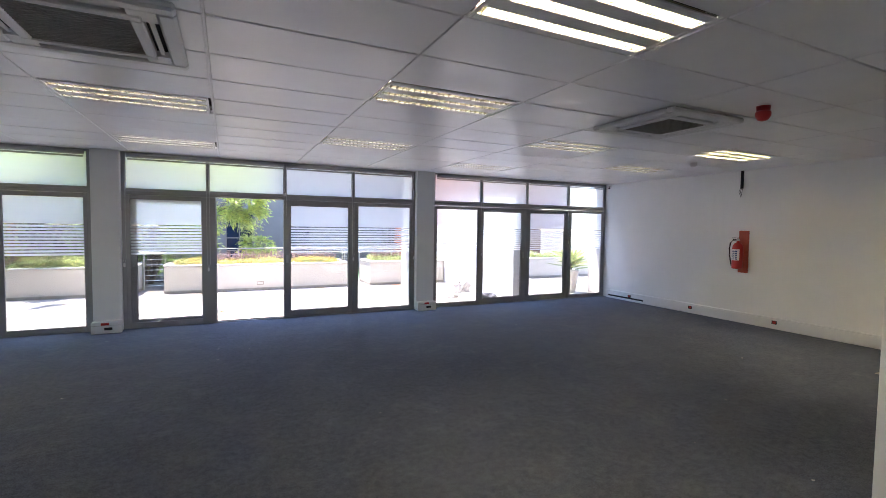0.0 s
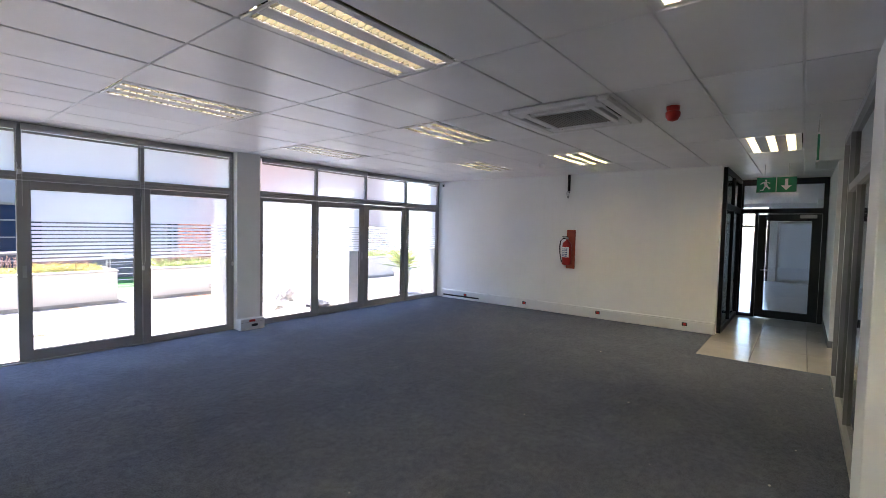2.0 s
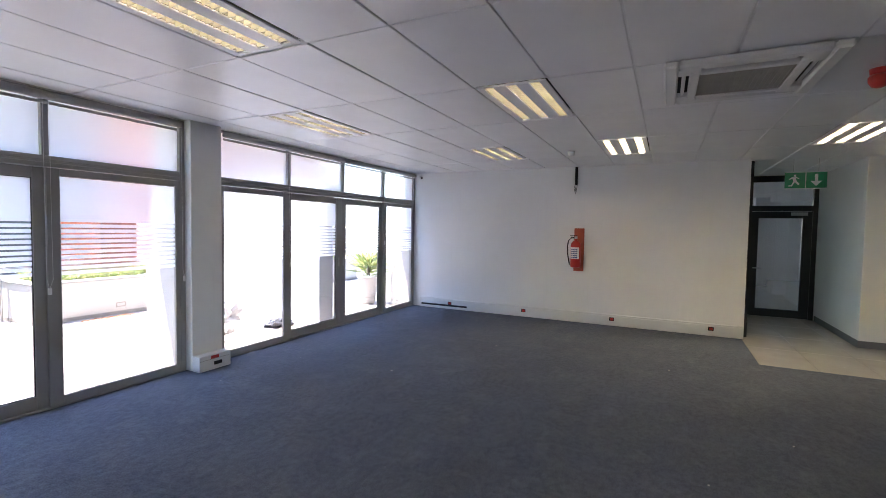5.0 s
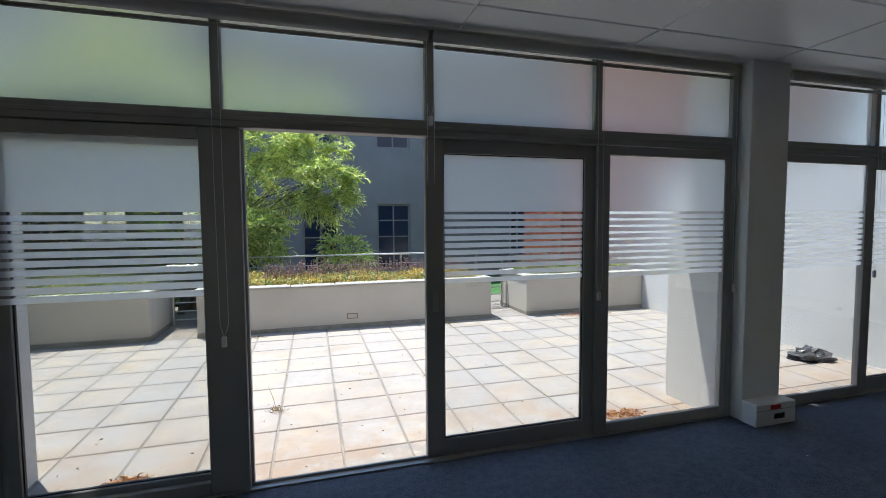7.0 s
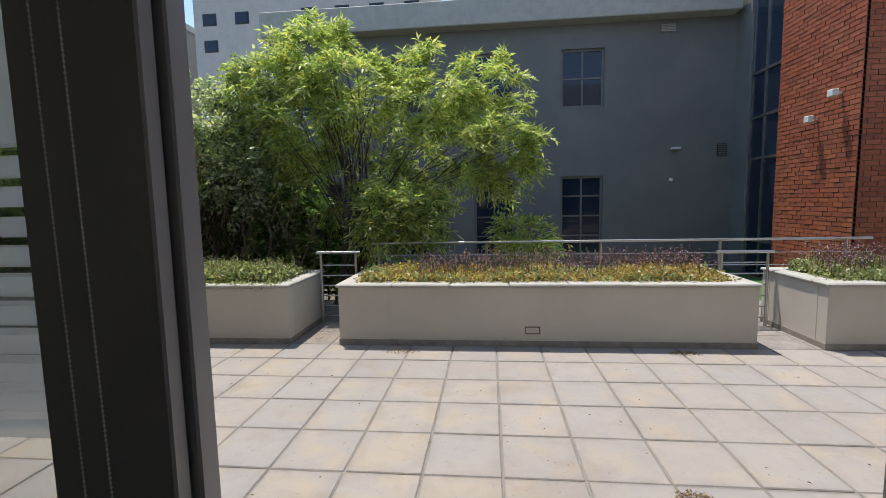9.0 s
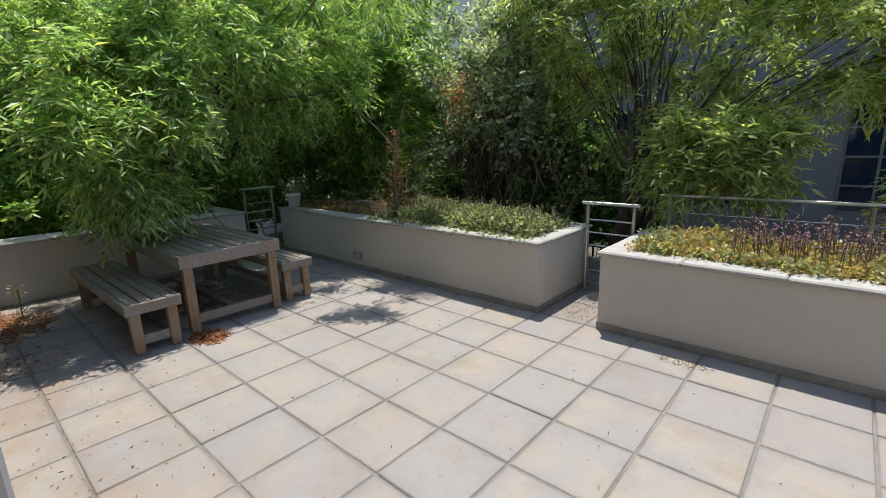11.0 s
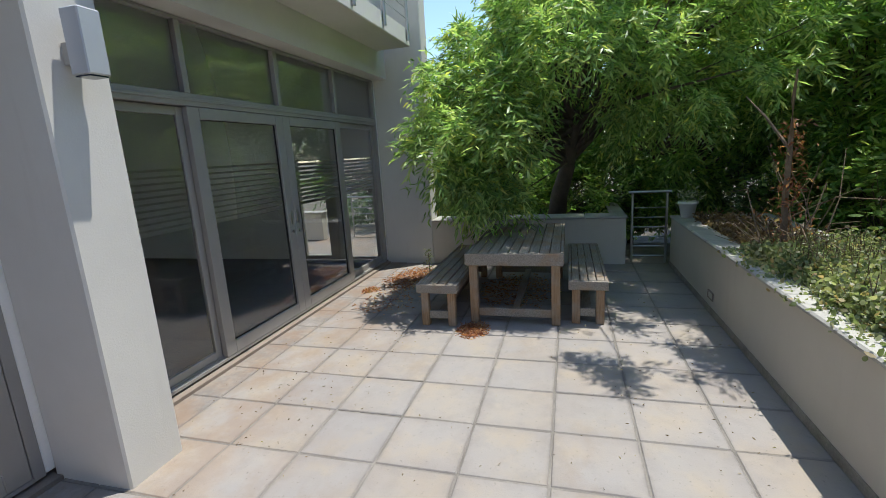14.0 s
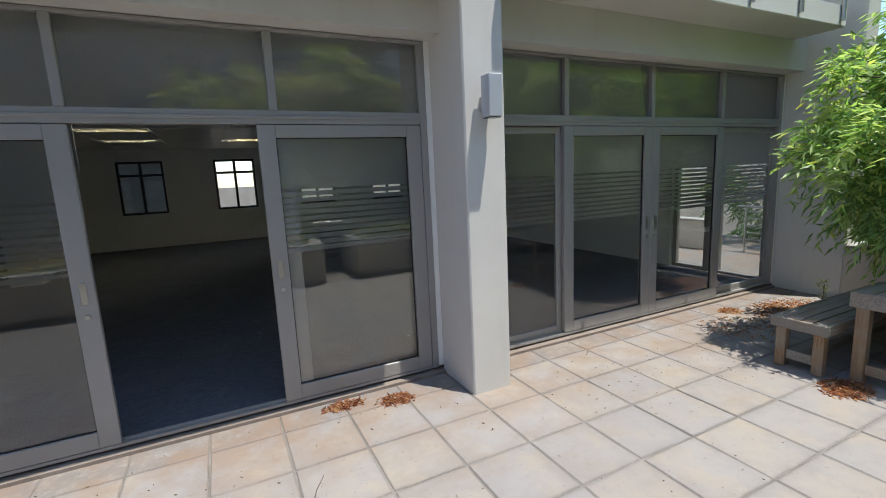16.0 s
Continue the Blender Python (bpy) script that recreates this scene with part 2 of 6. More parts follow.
def brick_material(name="red_face_brick"):
    m = Nodes(name)
    isl = m.n("ShaderNodeNewGeometry").outputs["Random Per Island"]
    fine = m.noise(0.02, 4.0, 0.65)
    big = m.noise(1.2, 4.0, 0.6)
    col = m.ramp(isl, (0.0, (0.25, 0.065, 0.035)), (0.4, (0.36, 0.095, 0.048)), (0.8, (0.42, 0.12, 0.06)), (1.0, (0.20, 0.06, 0.04)))
    col = m.mix(m.ramp(fine, (0.3, (0.35, 0.35, 0.35)), (0.7, (0, 0, 0))), col, (0.22, 0.06, 0.035))
    col = m.mix(m.ramp(big, (0.4, (0, 0, 0)), (0.8, (0.25, 0.25, 0.25))), col, (0.45, 0.2, 0.12))
    return m.surface(col, 0.85, 0, m.bump(fine, 0.4, 0.006), 0.3)


M_CARPET = carpet_material()
M_CEIL = ceiling_material()
M_WALL = plaster_material("white_wall_paint", (0.80, 0.80, 0.775), (0.85, 0.85, 0.825), (0.72, 0.72, 0.69))
M_OUTWALL = plaster_material("cream_plaster", (0.50, 0.465, 0.41), (0.58, 0.54, 0.475), (0.40, 0.37, 0.325))
M_FACADE = plaster_material("pale_facade_plaster", (0.575, 0.56, 0.53), (0.65, 0.635, 0.60), (0.47, 0.45, 0.42))
M_GREYWALL = plaster_material("grey_plaster", (0.155, 0.16, 0.163), (0.195, 0.198, 0.20), (0.13, 0.13, 0.135))
M_WHITEWALL = plaster_material("pale_plaster", (0.62, 0.62, 0.61), (0.70, 0.70, 0.69), (0.5, 0.5, 0.48))
M_PAVER = paver_material()
M_SILLSTONE = varied("stained_cement", (0.20, 0.155, 0.125), (0.29, 0.245, 0.21), 0.25, 0.9, 0, 0.01, 0.3)
M_DAMP = varied("damp_stained_plaster", (0.20, 0.18, 0.155), (0.36, 0.33, 0.285), 0.14, 0.9, 0, 0.012, 0.3)
M_GROUT = varied("sandy_grout", (0.12, 0.11, 0.098), (0.27, 0.25, 0.225), 0.22, 0.95, 0, 0.008, 0.3)
M_COPING = varied("pale_cement_coping", (0.34, 0.33, 0.31), (0.46, 0.45, 0.42), 0.18, 0.85, 0, 0.012, 0.35)
M_WOOD = wood_material()
M_LEGWOOD = leg_material()
M_ALU = varied("grey_powder_coated_aluminium", (0.30, 0.292, 0.282), (0.35, 0.342, 0.33), 0.8, 0.42, 0.15, 0.004, 0.05, 0.5, 0.12)
M_WINFRAME = varied("weathered_grey_steel", (0.13, 0.13, 0.128), (0.18, 0.18, 0.175), 0.4, 0.5, 0.0, 0.005, 0.05)
M_BLACK = varied("black_powder_coat", (0.014, 0.014, 0.015), (0.022, 0.022, 0.023), 0.5, 0.4, 0.0, 0.004, 0.05, 0.5, 0.15)
M_STEEL = varied("brushed_stainless_steel", (0.42, 0.42, 0.41), (0.54, 0.54, 0.52), 0.3, 0.33, 1.0, 0.005, 0.05, 0.5, 0.2)
M_PLASTIC = varied("white_plastic", (0.72, 0.72, 0.70), (0.78, 0.78, 0.76), 0.4, 0.45, 0, 0.004, 0.03, 0.5, 0.1)
M_RED = varied("red_enamel", (0.42, 0.018, 0.014), (0.50, 0.025, 0.018), 0.2, 0.32, 0, 0.004, 0.03, 0.5, 0.15)
M_REDBOARD = varied("red_painted_board", (0.38, 0.08, 0.045), (0.46, 0.105, 0.06), 0.1, 0.6, 0, 0.006, 0.1, 0.4, 0.2)
M_RUBBER = varied("black_rubber", (0.012, 0.012, 0.012), (0.02, 0.02, 0.02), 0.1, 0.6, 0, 0.003, 0.1, 0.4, 0.2)
M_GLASS = glass_material()
M_DARKGLASS = glass_material("tinted_glass", (0.55, 0.62, 0.58))
M_FILM = film_material()
M_CLOTH = cloth_material()
M_TILE = varied("cream_floor_tile", (0.42, 0.39, 0.34), (0.50, 0.47, 0.41), 0.35, 0.22, 0, 0.01, 0.03, 0.5, 0.15)
M_TUBE = glow("fluorescent_tube", (1.0, 0.86, 0.56), 16.0)
# weak emission added to unlit tubes so that their louvres look pale
M_TUBEDIM = glow("off_tube_faint_glow", (1.0, 0.92, 0.76), 1.5)
M_LOUVRE = varied("bright_louvre", (0.42, 0.39, 0.27), (0.48, 0.45, 0.31), 0.1, 0.35, 0.0, 0.004, 0.02, 0.5, 0.1)
# near-black for dark fittings, and for shade put in as dark sheets
M_DARK = varied("dark_parts_and_shade", (0.02, 0.02, 0.02), (0.035, 0.035, 0.035), 0.5, 0.8, 0, 0.01, 0.1, 0.3, 0.2)
M_GRILLE = varied("grey_brown_filter_mesh", (0.33, 0.315, 0.275), (0.40, 0.385, 0.34), 0.1, 0.7, 0, 0.005, 0.3, 0.3, 0.3)
M_BRICK = brick_material()
M_MORTAR = varied("brown_mortar", (0.17, 0.085, 0.06), (0.22, 0.11, 0.075), 0.3, 0.95, 0, 0.01, 0.3)
M_SOIL = varied("dark_soil", (0.035, 0.026, 0.018), (0.07, 0.052, 0.036), 0.15, 0.95, 0, 0.012, 0.6)
M_TURF = varied("green_turf", (0.03, 0.10, 0.025), (0.05, 0.16, 0.04), 0.3, 0.9, 0, 0.012, 0.5)
M_GROUND = varied("earth_ground", (0.10, 0.085, 0.065), (0.17, 0.145, 0.11), 0.8, 0.95, 0, 0.03, 0.5)
M_BLIND = varied("grey_blind_fabric", (0.42, 0.41, 0.39), (0.47, 0.46, 0.44), 0.3, 0.7, 0, 0.003, 0.15, 0.3, 0.2)
M_BARK = varied("rough_bark", (0.055, 0.042, 0.03), (0.12, 0.095, 0.07), 0.12, 0.9, 0, 0.015, 0.8)
M_TWIG = varied("dry_twig", (0.13, 0.09, 0.06), (0.24, 0.18, 0.12), 0.1, 0.9, 0, 0.01, 0.4)
M_MULCH = leaf_material("dry_leaf_litter", (0.19, 0.075, 0.045), (0.36, 0.15, 0.085), (0.52, 0.26, 0.15), (0.56, 0.44, 0.28))
M_WILLOW = leaf_material("willow_leaf", (0.11, 0.21, 0.075), (0.29, 0.45, 0.155), (0.56, 0.66, 0.33), (0.62, 0.60, 0.15))
M_YELLOW = leaf_material("yellow_willow_leaf", (0.16, 0.23, 0.085), (0.36, 0.44, 0.175), (0.60, 0.63, 0.34), (0.64, 0.57, 0.12), 0.07)
M_WILLOW2 = leaf_material("dense_green_leaf", (0.085, 0.17, 0.05), (0.20, 0.34, 0.09), (0.40, 0.52, 0.18), (0.52, 0.53, 0.15), 0.02)
M_TWIGLEAF = leaf_material("fallen_leaf", (0.08, 0.05, 0.03), (0.15, 0.10, 0.06), (0.25, 0.19, 0.10), (0.35, 0.3, 0.1))
M_FARWALL = plaster_material("far_pale_plaster", (0.42, 0.42, 0.42), (0.50, 0.50, 0.495), (0.36, 0.36, 0.35))
M_LAMP = varied("silver_lamp_paint", (0.42, 0.45, 0.50), (0.48, 0.51, 0.56), 0.2, 0.4, 0.2, 0.005, 0.05)
M_OLIVE = leaf_material("grey_green_leaf", (0.12, 0.16, 0.11), (0.30, 0.35, 0.26), (0.60, 0.63, 0.53), (0.62, 0.62, 0.45))
M_DEEP = leaf_material("deep_green_leaf", (0.05, 0.11, 0.04), (0.115, 0.22, 0.075), (0.26, 0.38, 0.15), (0.43, 0.50, 0.17), 0.02)
M_COVER = leaf_material("ground_cover_leaf", (0.11, 0.15, 0.075), (0.23, 0.27, 0.15), (0.42, 0.44, 0.31), (0.44, 0.30, 0.18), 0.10)
M_SUCC = leaf_material("yellow_brown_leaf", (0.22, 0.165, 0.08), (0.42, 0.325, 0.15), (0.56, 0.47, 0.22), (0.36, 0.18, 0.12), 0.15)
M_DRY = leaf_material("dry_brown_stem", (0.10, 0.065, 0.045), (0.20, 0.13, 0.085), (0.34, 0.24, 0.15), (0.40, 0.30, 0.16))
M_PURPLE = leaf_material("purple_flower", (0.16, 0.09, 0.15), (0.28, 0.17, 0.27), (0.44, 0.32, 0.44), (0.364, 0.195, 0.156))
M_SIGN = varied("green_sign", (0.015, 0.22, 0.10), (0.02, 0.26, 0.12), 0.2, 0.4, 0, 0.004, 0.02)
M_WHITE = varied("white_lettering", (0.78, 0.78, 0.77), (0.82, 0.82, 0.81), 0.2, 0.5, 0, 0.004, 0.02)


# ---- building blocks ----
class Mesh:
    """Gathers plain solids into one mesh."""

    def __init__(self):
        self.v, self.f = [], []

    def box(self, x0, y0, z0, x1, y1, z1):
        x0, x1, y0, y1, z0, z1 = min(x0, x1), max(x0, x1), min(y0, y1), max(y0, y1), min(z0, z1), max(z0, z1)
        k = len(self.v)
        self.v += [(x, y, z) for z in (z0, z1) for y in (y0, y1) for x in (x0, x1)]
        self.f += [tuple(k + i for i in q) for q in ((0, 2, 3, 1), (4, 5, 7, 6), (0, 1, 5, 4), (2, 6, 7, 3), (0, 4, 6, 2), (1, 3, 7, 5))]
        return self

    def cbox(self, x0, y0, z0, x1, y1, z1, b=0.004):
        """A box with chamfered edges."""
        x0, x1, y0, y1, z0, z1 = min(x0, x1), max(x0, x1), min(y0, y1), max(y0, y1), min(z0, z1), max(z0, z1)
        b = min(b, 0.45 * min(x1 - x0, y1 - y0, z1 - z0))
        k = len(self.v)
        lo, hi = (x0, y0, z0), (x1, y1, z1)
        index = {}
        for s in range(8):
            sign = [(s >> a) & 1 for a in range(3)]
            for a in range(3):
                p = [hi[c] if sign[c] else lo[c] for c in range(3)]
                for c in range(3):
                    if c != a:
                        p[c] += -b if sign[c] else b
                index[s, a] = len(self.v)
                self.v.append(tuple(p))
        for a in range(3):
            o1, o2 = (a + 1) % 3, (a + 2) % 3
            for side in (0, 1):
                q = [index[(side << a) | (i << o1) | (j << o2), a] for i, j in ((0, 0), (1, 0), (1, 1), (0, 1))]
                self.f.append(tuple(q if side else q[::-1]))
            for i in (0, 1):
                for j in (0, 1):
                    s0 = (i << o1) | (j << o2)
                    s1 = s0 | (1 << a)
                    q = [index[s0, o1], index[s1, o1], index[s1, o2], index[s0, o2]]
                    self.f.append(tuple(q if i == j else q[::-1]))
        for s in range(8):
            q = [index[s, 0], index[s, 1], index[s, 2]]
            odd = bin(s).count("1") % 2
            self.f.append(tuple(q if odd else q[::-1]))
        return self

    def tube(self, points, radii, sides=8, caps=True):
        """A round rod through the points."""
        pts = [Vector(p) for p in points]
        if not hasattr(radii, "__len__"):
            radii = [radii] * len(pts)
        base = len(self.v)
        for i, p in enumerate(pts):
            way = (pts[min(i + 1, len(pts) - 1)] - pts[max(i - 1, 0)]).normalized()
            side = way.cross(Vector((0, 0, 1)) if abs(way.z) < 0.92 else Vector((1, 0, 0))).normalized()
            up = side.cross(way)
            for k in range(sides):
                a = 2 * math.pi * k / sides
                self.v.append(tuple(p + (side * math.cos(a) + up * math.sin(a)) * radii[i]))
        for i in range(len(pts) - 1):
            for k in range(sides):
                a, b = base + i * sides + k, base + i * sides + (k + 1) % sides
                self.f.append((a, b, b + sides, a + sides))
        if caps:
            self.f.append(tuple(base + k for k in reversed(range(sides))))
            self.f.append(tuple(base + (len(pts) - 1) * sides + k for k in range(sides)))
        return self

    def lathe(self, x, y, profile, sides=24):
        """A turned body about the upright axis: profile of (radius, z)."""
        base = len(self.v)
        for r, z in profile:
            for k in range(sides):
                a = 2 * math.pi * k / sides
                self.v.append((x + r * math.cos(a), y + r * math.sin(a), z))
        for i in range(len(profile) - 1):
            for k in range(sides):
                a, b = base + i * sides + k, base + i * sides + (k + 1) % sides
                self.f.append((a, b, b + sides, a + sides))
        self.f.append(tuple(base + k for k in reversed(range(sides))))
        self.f.append(tuple(base + (len(profile) - 1) * sides + k for k in range(sides)))
        return self

    def poly(self, points):
        k = len(self.v)
        self.v += [tuple(p) for p in points]
        self.f.append(tuple(range(k, k + len(points))))
        return self

    def data(self, name, material, origin=(0, 0, 0), smooth=False):
        me = bpy.data.meshes.new(name)
        ox, oy, oz = origin
        me.from_pydata([(x - ox, y - oy, z - oz) for x, y, z in self.v], [], self.f)
        me.materials.append(material)
        if smooth:
            me.polygons.foreach_set("use_smooth", [True] * len(me.polygons))
        me.update()
        return me


ORIGIN = {}


def thing(name, at, label, category, group="", kind=""):
    """An empty at a thing's base, which carries its parts."""
    ob = new(name)
    ob.empty_display_size = 0.1
    ob.location = at
    ORIGIN[ob.name] = tuple(at)
    return tagged(ob, label, category, group, kind)


def part(name, mesh, material, parent, label="", smooth=False):
    """A mesh given in the world's metres, as a part of a thing or of a part."""
    o = ORIGIN[parent.name]
    ob = new(name, mesh.data(name, material, o, smooth))
    ob.parent = parent
    ORIGIN[ob.name] = o
    return tagged(ob, label) if label else ob


def solid(name, mesh, material, label, category, kind="", group="", smooth=False):
    """A thing of one mesh."""
    ob = new(name, mesh.data(name, material, (0, 0, 0), smooth))
    ORIGIN[ob.name] = (0, 0, 0)
    return tagged(ob, label, category, group, kind)


def B(*boxes, bevel=0.0):
    m = Mesh()
    for b in boxes:
        m.cbox(*b, b=bevel) if bevel else m.box(*b)
    return m


# ---- the plan ----
CEIL = 2.74          # underside of the ceiling
GY, GO = 8.60, 8.69  # inner and outer face of the glazed front
TZ = -0.05           # terrace level
XE = 8.33            # east wall
XW = -6.62           # west end
YS = -3.0            # back wall
PY = 12.83           # front of the planters
PT = 0.635           # top of the planters
WD0, WD1 = 7.12, 8.56  # glazed door in the west wall

# ---- the office: floor, walls, ceiling ----
solid("floor", B((XW, YS, -0.12, 6.80, GY + 0.01, 0.0), (6.80, 2.78, -0.12, XE, GY + 0.01, 0.0)), M_CARPET, "dark blue-grey office carpet, worn and speckled", "carpet floor", "structure")
solid("threshold", B((XW, GY + 0.01, -0.12, XE, GO + 0.06, -0.03)), M_SILLSTONE, "brown-stained cement door threshold", "threshold", "structure")
tile_floor = thing("floor_tiles", (6.8, 1.3, 0), "cream glazed floor tiles in the passage", "tiled floor", kind="structure")
part("grout_bed", B((6.80, 0.3, -0.12, 16.5, 2.78, -0.004)), M_GROUT, tile_floor)
for i in range(4):
    for j in range(3):
        x0, y0 = 6.81 + i * 1.0, 0.98 + j * 0.6
        if x0 < 10.7:
            part("floor_tile", B((x0, y0, -0.02, x0 + 0.992, y0 + 0.592, 0.0), bevel=0.003), M_TILE, tile_floor)
solid("lobby_floor", B((10.82, -1.2, -0.12, 19.6, 5.2, -0.0005)), M_TILE, "cream glazed lobby floor", "tiled floor", "structure")

solid("wall_east", B((XE, 2.75, 0, XE + 0.14, GO, CEIL + 0.1)), M_WALL, "white painted office wall", "wall", "structure")
solid("wall_west", B((XW - 0.2, YS - 0.2, 0, XW, WD0, CEIL + 0.1), (XW - 0.2, WD1, 0, XW, GO, CEIL + 0.1), (XW - 0.2, WD0, 2.1, XW, WD1, CEIL + 0.1)), M_WALL, "white painted office wall", "wall", "structure")

# back wall with its windows
back_windows = [(2.45 - 2.4 * k, 1.33 - 2.4 * k) for k in range(4)]
bw = Mesh()
edges = sorted([v for pair in back_windows for v in pair])
bw.box(XW - 0.2, YS - 0.2, 0, 16.6, YS, 0.95)
bw.box(XW - 0.2, YS - 0.2, 2.42, 16.6, YS, CEIL + 0.1)
cuts = [XW - 0.2] + edges + [16.6]
for k in range(0, len(cuts), 2):
    bw.box(cuts[k], YS - 0.2, 0.95, cuts[k + 1], YS, 2.42)
solid("wall_south", bw, M_WALL, "white painted back wall with a row of windows", "wall", "structure")
for k, (x1, x0) in enumerate(back_windows):
    w = thing("window_%d" % (k + 11), (x0, YS - 0.1, 0.95), "dark-framed office window with four panes", "window", "back windows", "structure")
    y0, y1, xm = YS - 0.13, YS - 0.07, (x0 + x1) / 2
    part("frame", B((x0, y0, 0.95, x0 + 0.06, y1, 2.42), (x1 - 0.06, y0, 0.95, x1, y1, 2.42), (x0 + 0.06, y0, 0.95, x1 - 0.06, y1, 1.01), (x0 + 0.06, y0, 2.36, x1 - 0.06, y1, 2.42),
                    (xm - 0.035, y0, 1.01, xm + 0.035, y1, 2.36), (x0 + 0.06, y0 + 0.004, 2.0, xm - 0.035, y1 - 0.004, 2.07), (xm + 0.035, y0 + 0.004, 2.0, x1 - 0.06, y1 - 0.004, 2.07)), M_BLACK, w)
    for a, b in ((x0 + 0.06, xm - 0.035), (xm + 0.035, x1 - 0.06)):
        for c, d in ((1.01, 2.0), (2.07, 2.36)):
            part("pane", B((a, YS - 0.103, c, b, YS - 0.097, d)), M_GLASS, w)

solid("roller_blind", B((1.36, YS - 0.142, 0.97, 2.42, YS - 0.139, 2.40), (1.36, YS - 0.165, 2.36, 2.42, YS - 0.143, 2.40)), M_CLOTH, "thin grey roller blind drawn down over a back window", "blind")

# ceiling tiles, all in one mesh, with the grid bars between them
BARS_X = [-6.265, -5.05, -3.835, -2.62, -1.405, -0.19, 1.02, 2.235, 3.455, 4.685, 5.985, 7.22, 8.43, 9.64, 10.7]
GY00, GPY = 4.10 - 0.592 * 12, 0.592
CASSETTES = [(3.91, 3.43), (-0.80, 3.31)]
LIGHT_CELLS = [(BARS_X[a], GY00 + GPY * b) for a, b in ((6, 8), (6, 11), (6, 15), (8, 13), (8, 17), (10, 12), (10, 8), (10, 15), (4, 13), (4, 17), (2, 13), (2, 17), (6, 4), (4, 4), (8, 3), (2, 4))]
LIT_CELLS = [LIGHT_CELLS[k] for k in (0, 5, 6, 10, 12, 13, 14, 15)]
cm = Mesh()
rc = random.Random(4)
for x0, x1 in zip([XW] + BARS_X[:-1], BARS_X):
    for j in range(20):
        y0 = GY00 + GPY * j
        y1 = min(y0 + GPY, GY - 0.01)
        if y1 - y0 < 0.1:
            continue
        cx, cy = (x0 + x1) / 2, (y0 + y1) / 2
        if any(abs(cx - a - 0.6) < 0.2 and abs(cy - b - 0.3) < 0.2 for a, b in LIGHT_CELLS):
            continue
        lift = rc.uniform(0, 0.004)
        cm.cbox(max(x0, XW) + 0.006, y0 + 0.006, CEIL + lift, x1 - 0.006, y1 - 0.006, CEIL + 0.02 + lift, b=0.005)
solid("ceiling", cm, M_CEIL, "suspended ceiling of satin white metal tiles", "ceiling", "structure")
gm = Mesh()
for x in BARS_X[:-1]:
    gm.box(x - 0.012, YS, CEIL + 0.0115, x + 0.012, GY, CEIL + 0.03)
for j in range(20):
    gm.box(XW, GY00 + GPY * j - 0.010, CEIL + 0.0135, 10.7, GY00 + GPY * j + 0.010, CEIL + 0.032)
solid("ceiling_grid", gm, M_CEIL, "white grid bars between the ceiling tiles", "ceiling grid", "structure")
# near-black slab added as the shade of the space above the tiles
solid("ceiling_void", B((XW - 0.1, YS - 0.1, CEIL + 0.10, 17, GY + 0.08, CEIL + 0.14)), M_DARK, "dark slab that stands for the shade above the ceiling tiles", "ceiling", "structure")

# pillars on the glazed front
for x0, x1 in ((-1.90, -1.54), (3.29, 3.67)):
    solid("pillar", B((x0, 8.50, 0, x1, GO, CEIL + 0.1), bevel=0.006), M_WALL, "white plastered pillar between the glazed bays", "pillar", "structure", "front pillars")

# glass-walled room and passage on the south-east
solid("pillar", B((3.14, 0.80, 0, 3.62, 1.385, CEIL + 0.02), bevel=0.006), M_WALL, "white painted pillar at the end of the glass partition", "pillar", "structure")
solid("wall_inner", B((3.30, YS, 0, 3.44, 0.80, CEIL + 0.02), (6.62, YS, 0, 6.76, 1.27, CEIL + 0.02)), M_WALL, "white painted partition wall", "wall", "structure")
solid("wall_passage", B((8.55, 0.3, 0, 10.8, 1.33, CEIL + 0.02), (6.76, 0.1, 0, 8.55, 0.3, CEIL + 0.02)), M_WALL, "white painted passage wall", "wall", "structure")
solid("baseboard", B((8.537, 0.3, 0, 8.549, 1.34, 0.1), (8.537, 1.331, 0, 10.7, 1.343, 0.1)), M_GREYWALL, "grey tiled skirting in the passage", "skirting", "structure")
gp = thing("glass_partition", (3.87, 1.33, 0), "aluminium-framed glass office partition with a door", "glass partition", kind="structure")
part("frame", B((3.625, 1.29, 0, 6.62, 1.37, 0.06), (3.625, 1.29, 2.66, 6.62, 1.37, 2.735), (3.625, 1.29, 0.06, 3.68, 1.37, 2.66), (6.56, 1.29, 0.06, 6.62, 1.37, 2.66),
                (5.70, 1.29, 0.06, 5.77, 1.37, 2.66), (3.68, 1.295, 2.08, 5.70, 1.365, 2.15), (4.86, 1.30, 0.06, 4.90, 1.36, 2.08)), M_ALU, gp)
for x0, x1, z0, z1 in ((3.68, 4.86, 0.06, 2.08), (4.90, 5.70, 0.06, 2.08), (3.68, 5.70, 2.15, 2.66), (5.77, 6.56, 0.06, 2.66)):
    part("pane", B((x0, 1.327, z0, x1, 1.333, z1)), M_DARKGLASS, gp)

# black-framed passage door and side screens
pd = thing("door_1", (10.8, 1.33, 0), "black-framed glazed passage door with a fixed side pane", "glass door", kind="structure")
part("frame", B((10.76, 1.345, 0, 10.84, 1.42, 2.735), (10.76, 2.66, 0, 10.84, 2.74, 2.735), (10.76, 1.42, 2.62, 10.84, 2.66, 2.735), (10.76, 1.42, 2.06, 10.84, 2.66, 2.16), (10.76, 2.40, 0, 10.84, 2.46, 2.06), (10.76, 2.46, 0, 10.84, 2.66, 0.06)), M_BLACK, pd)
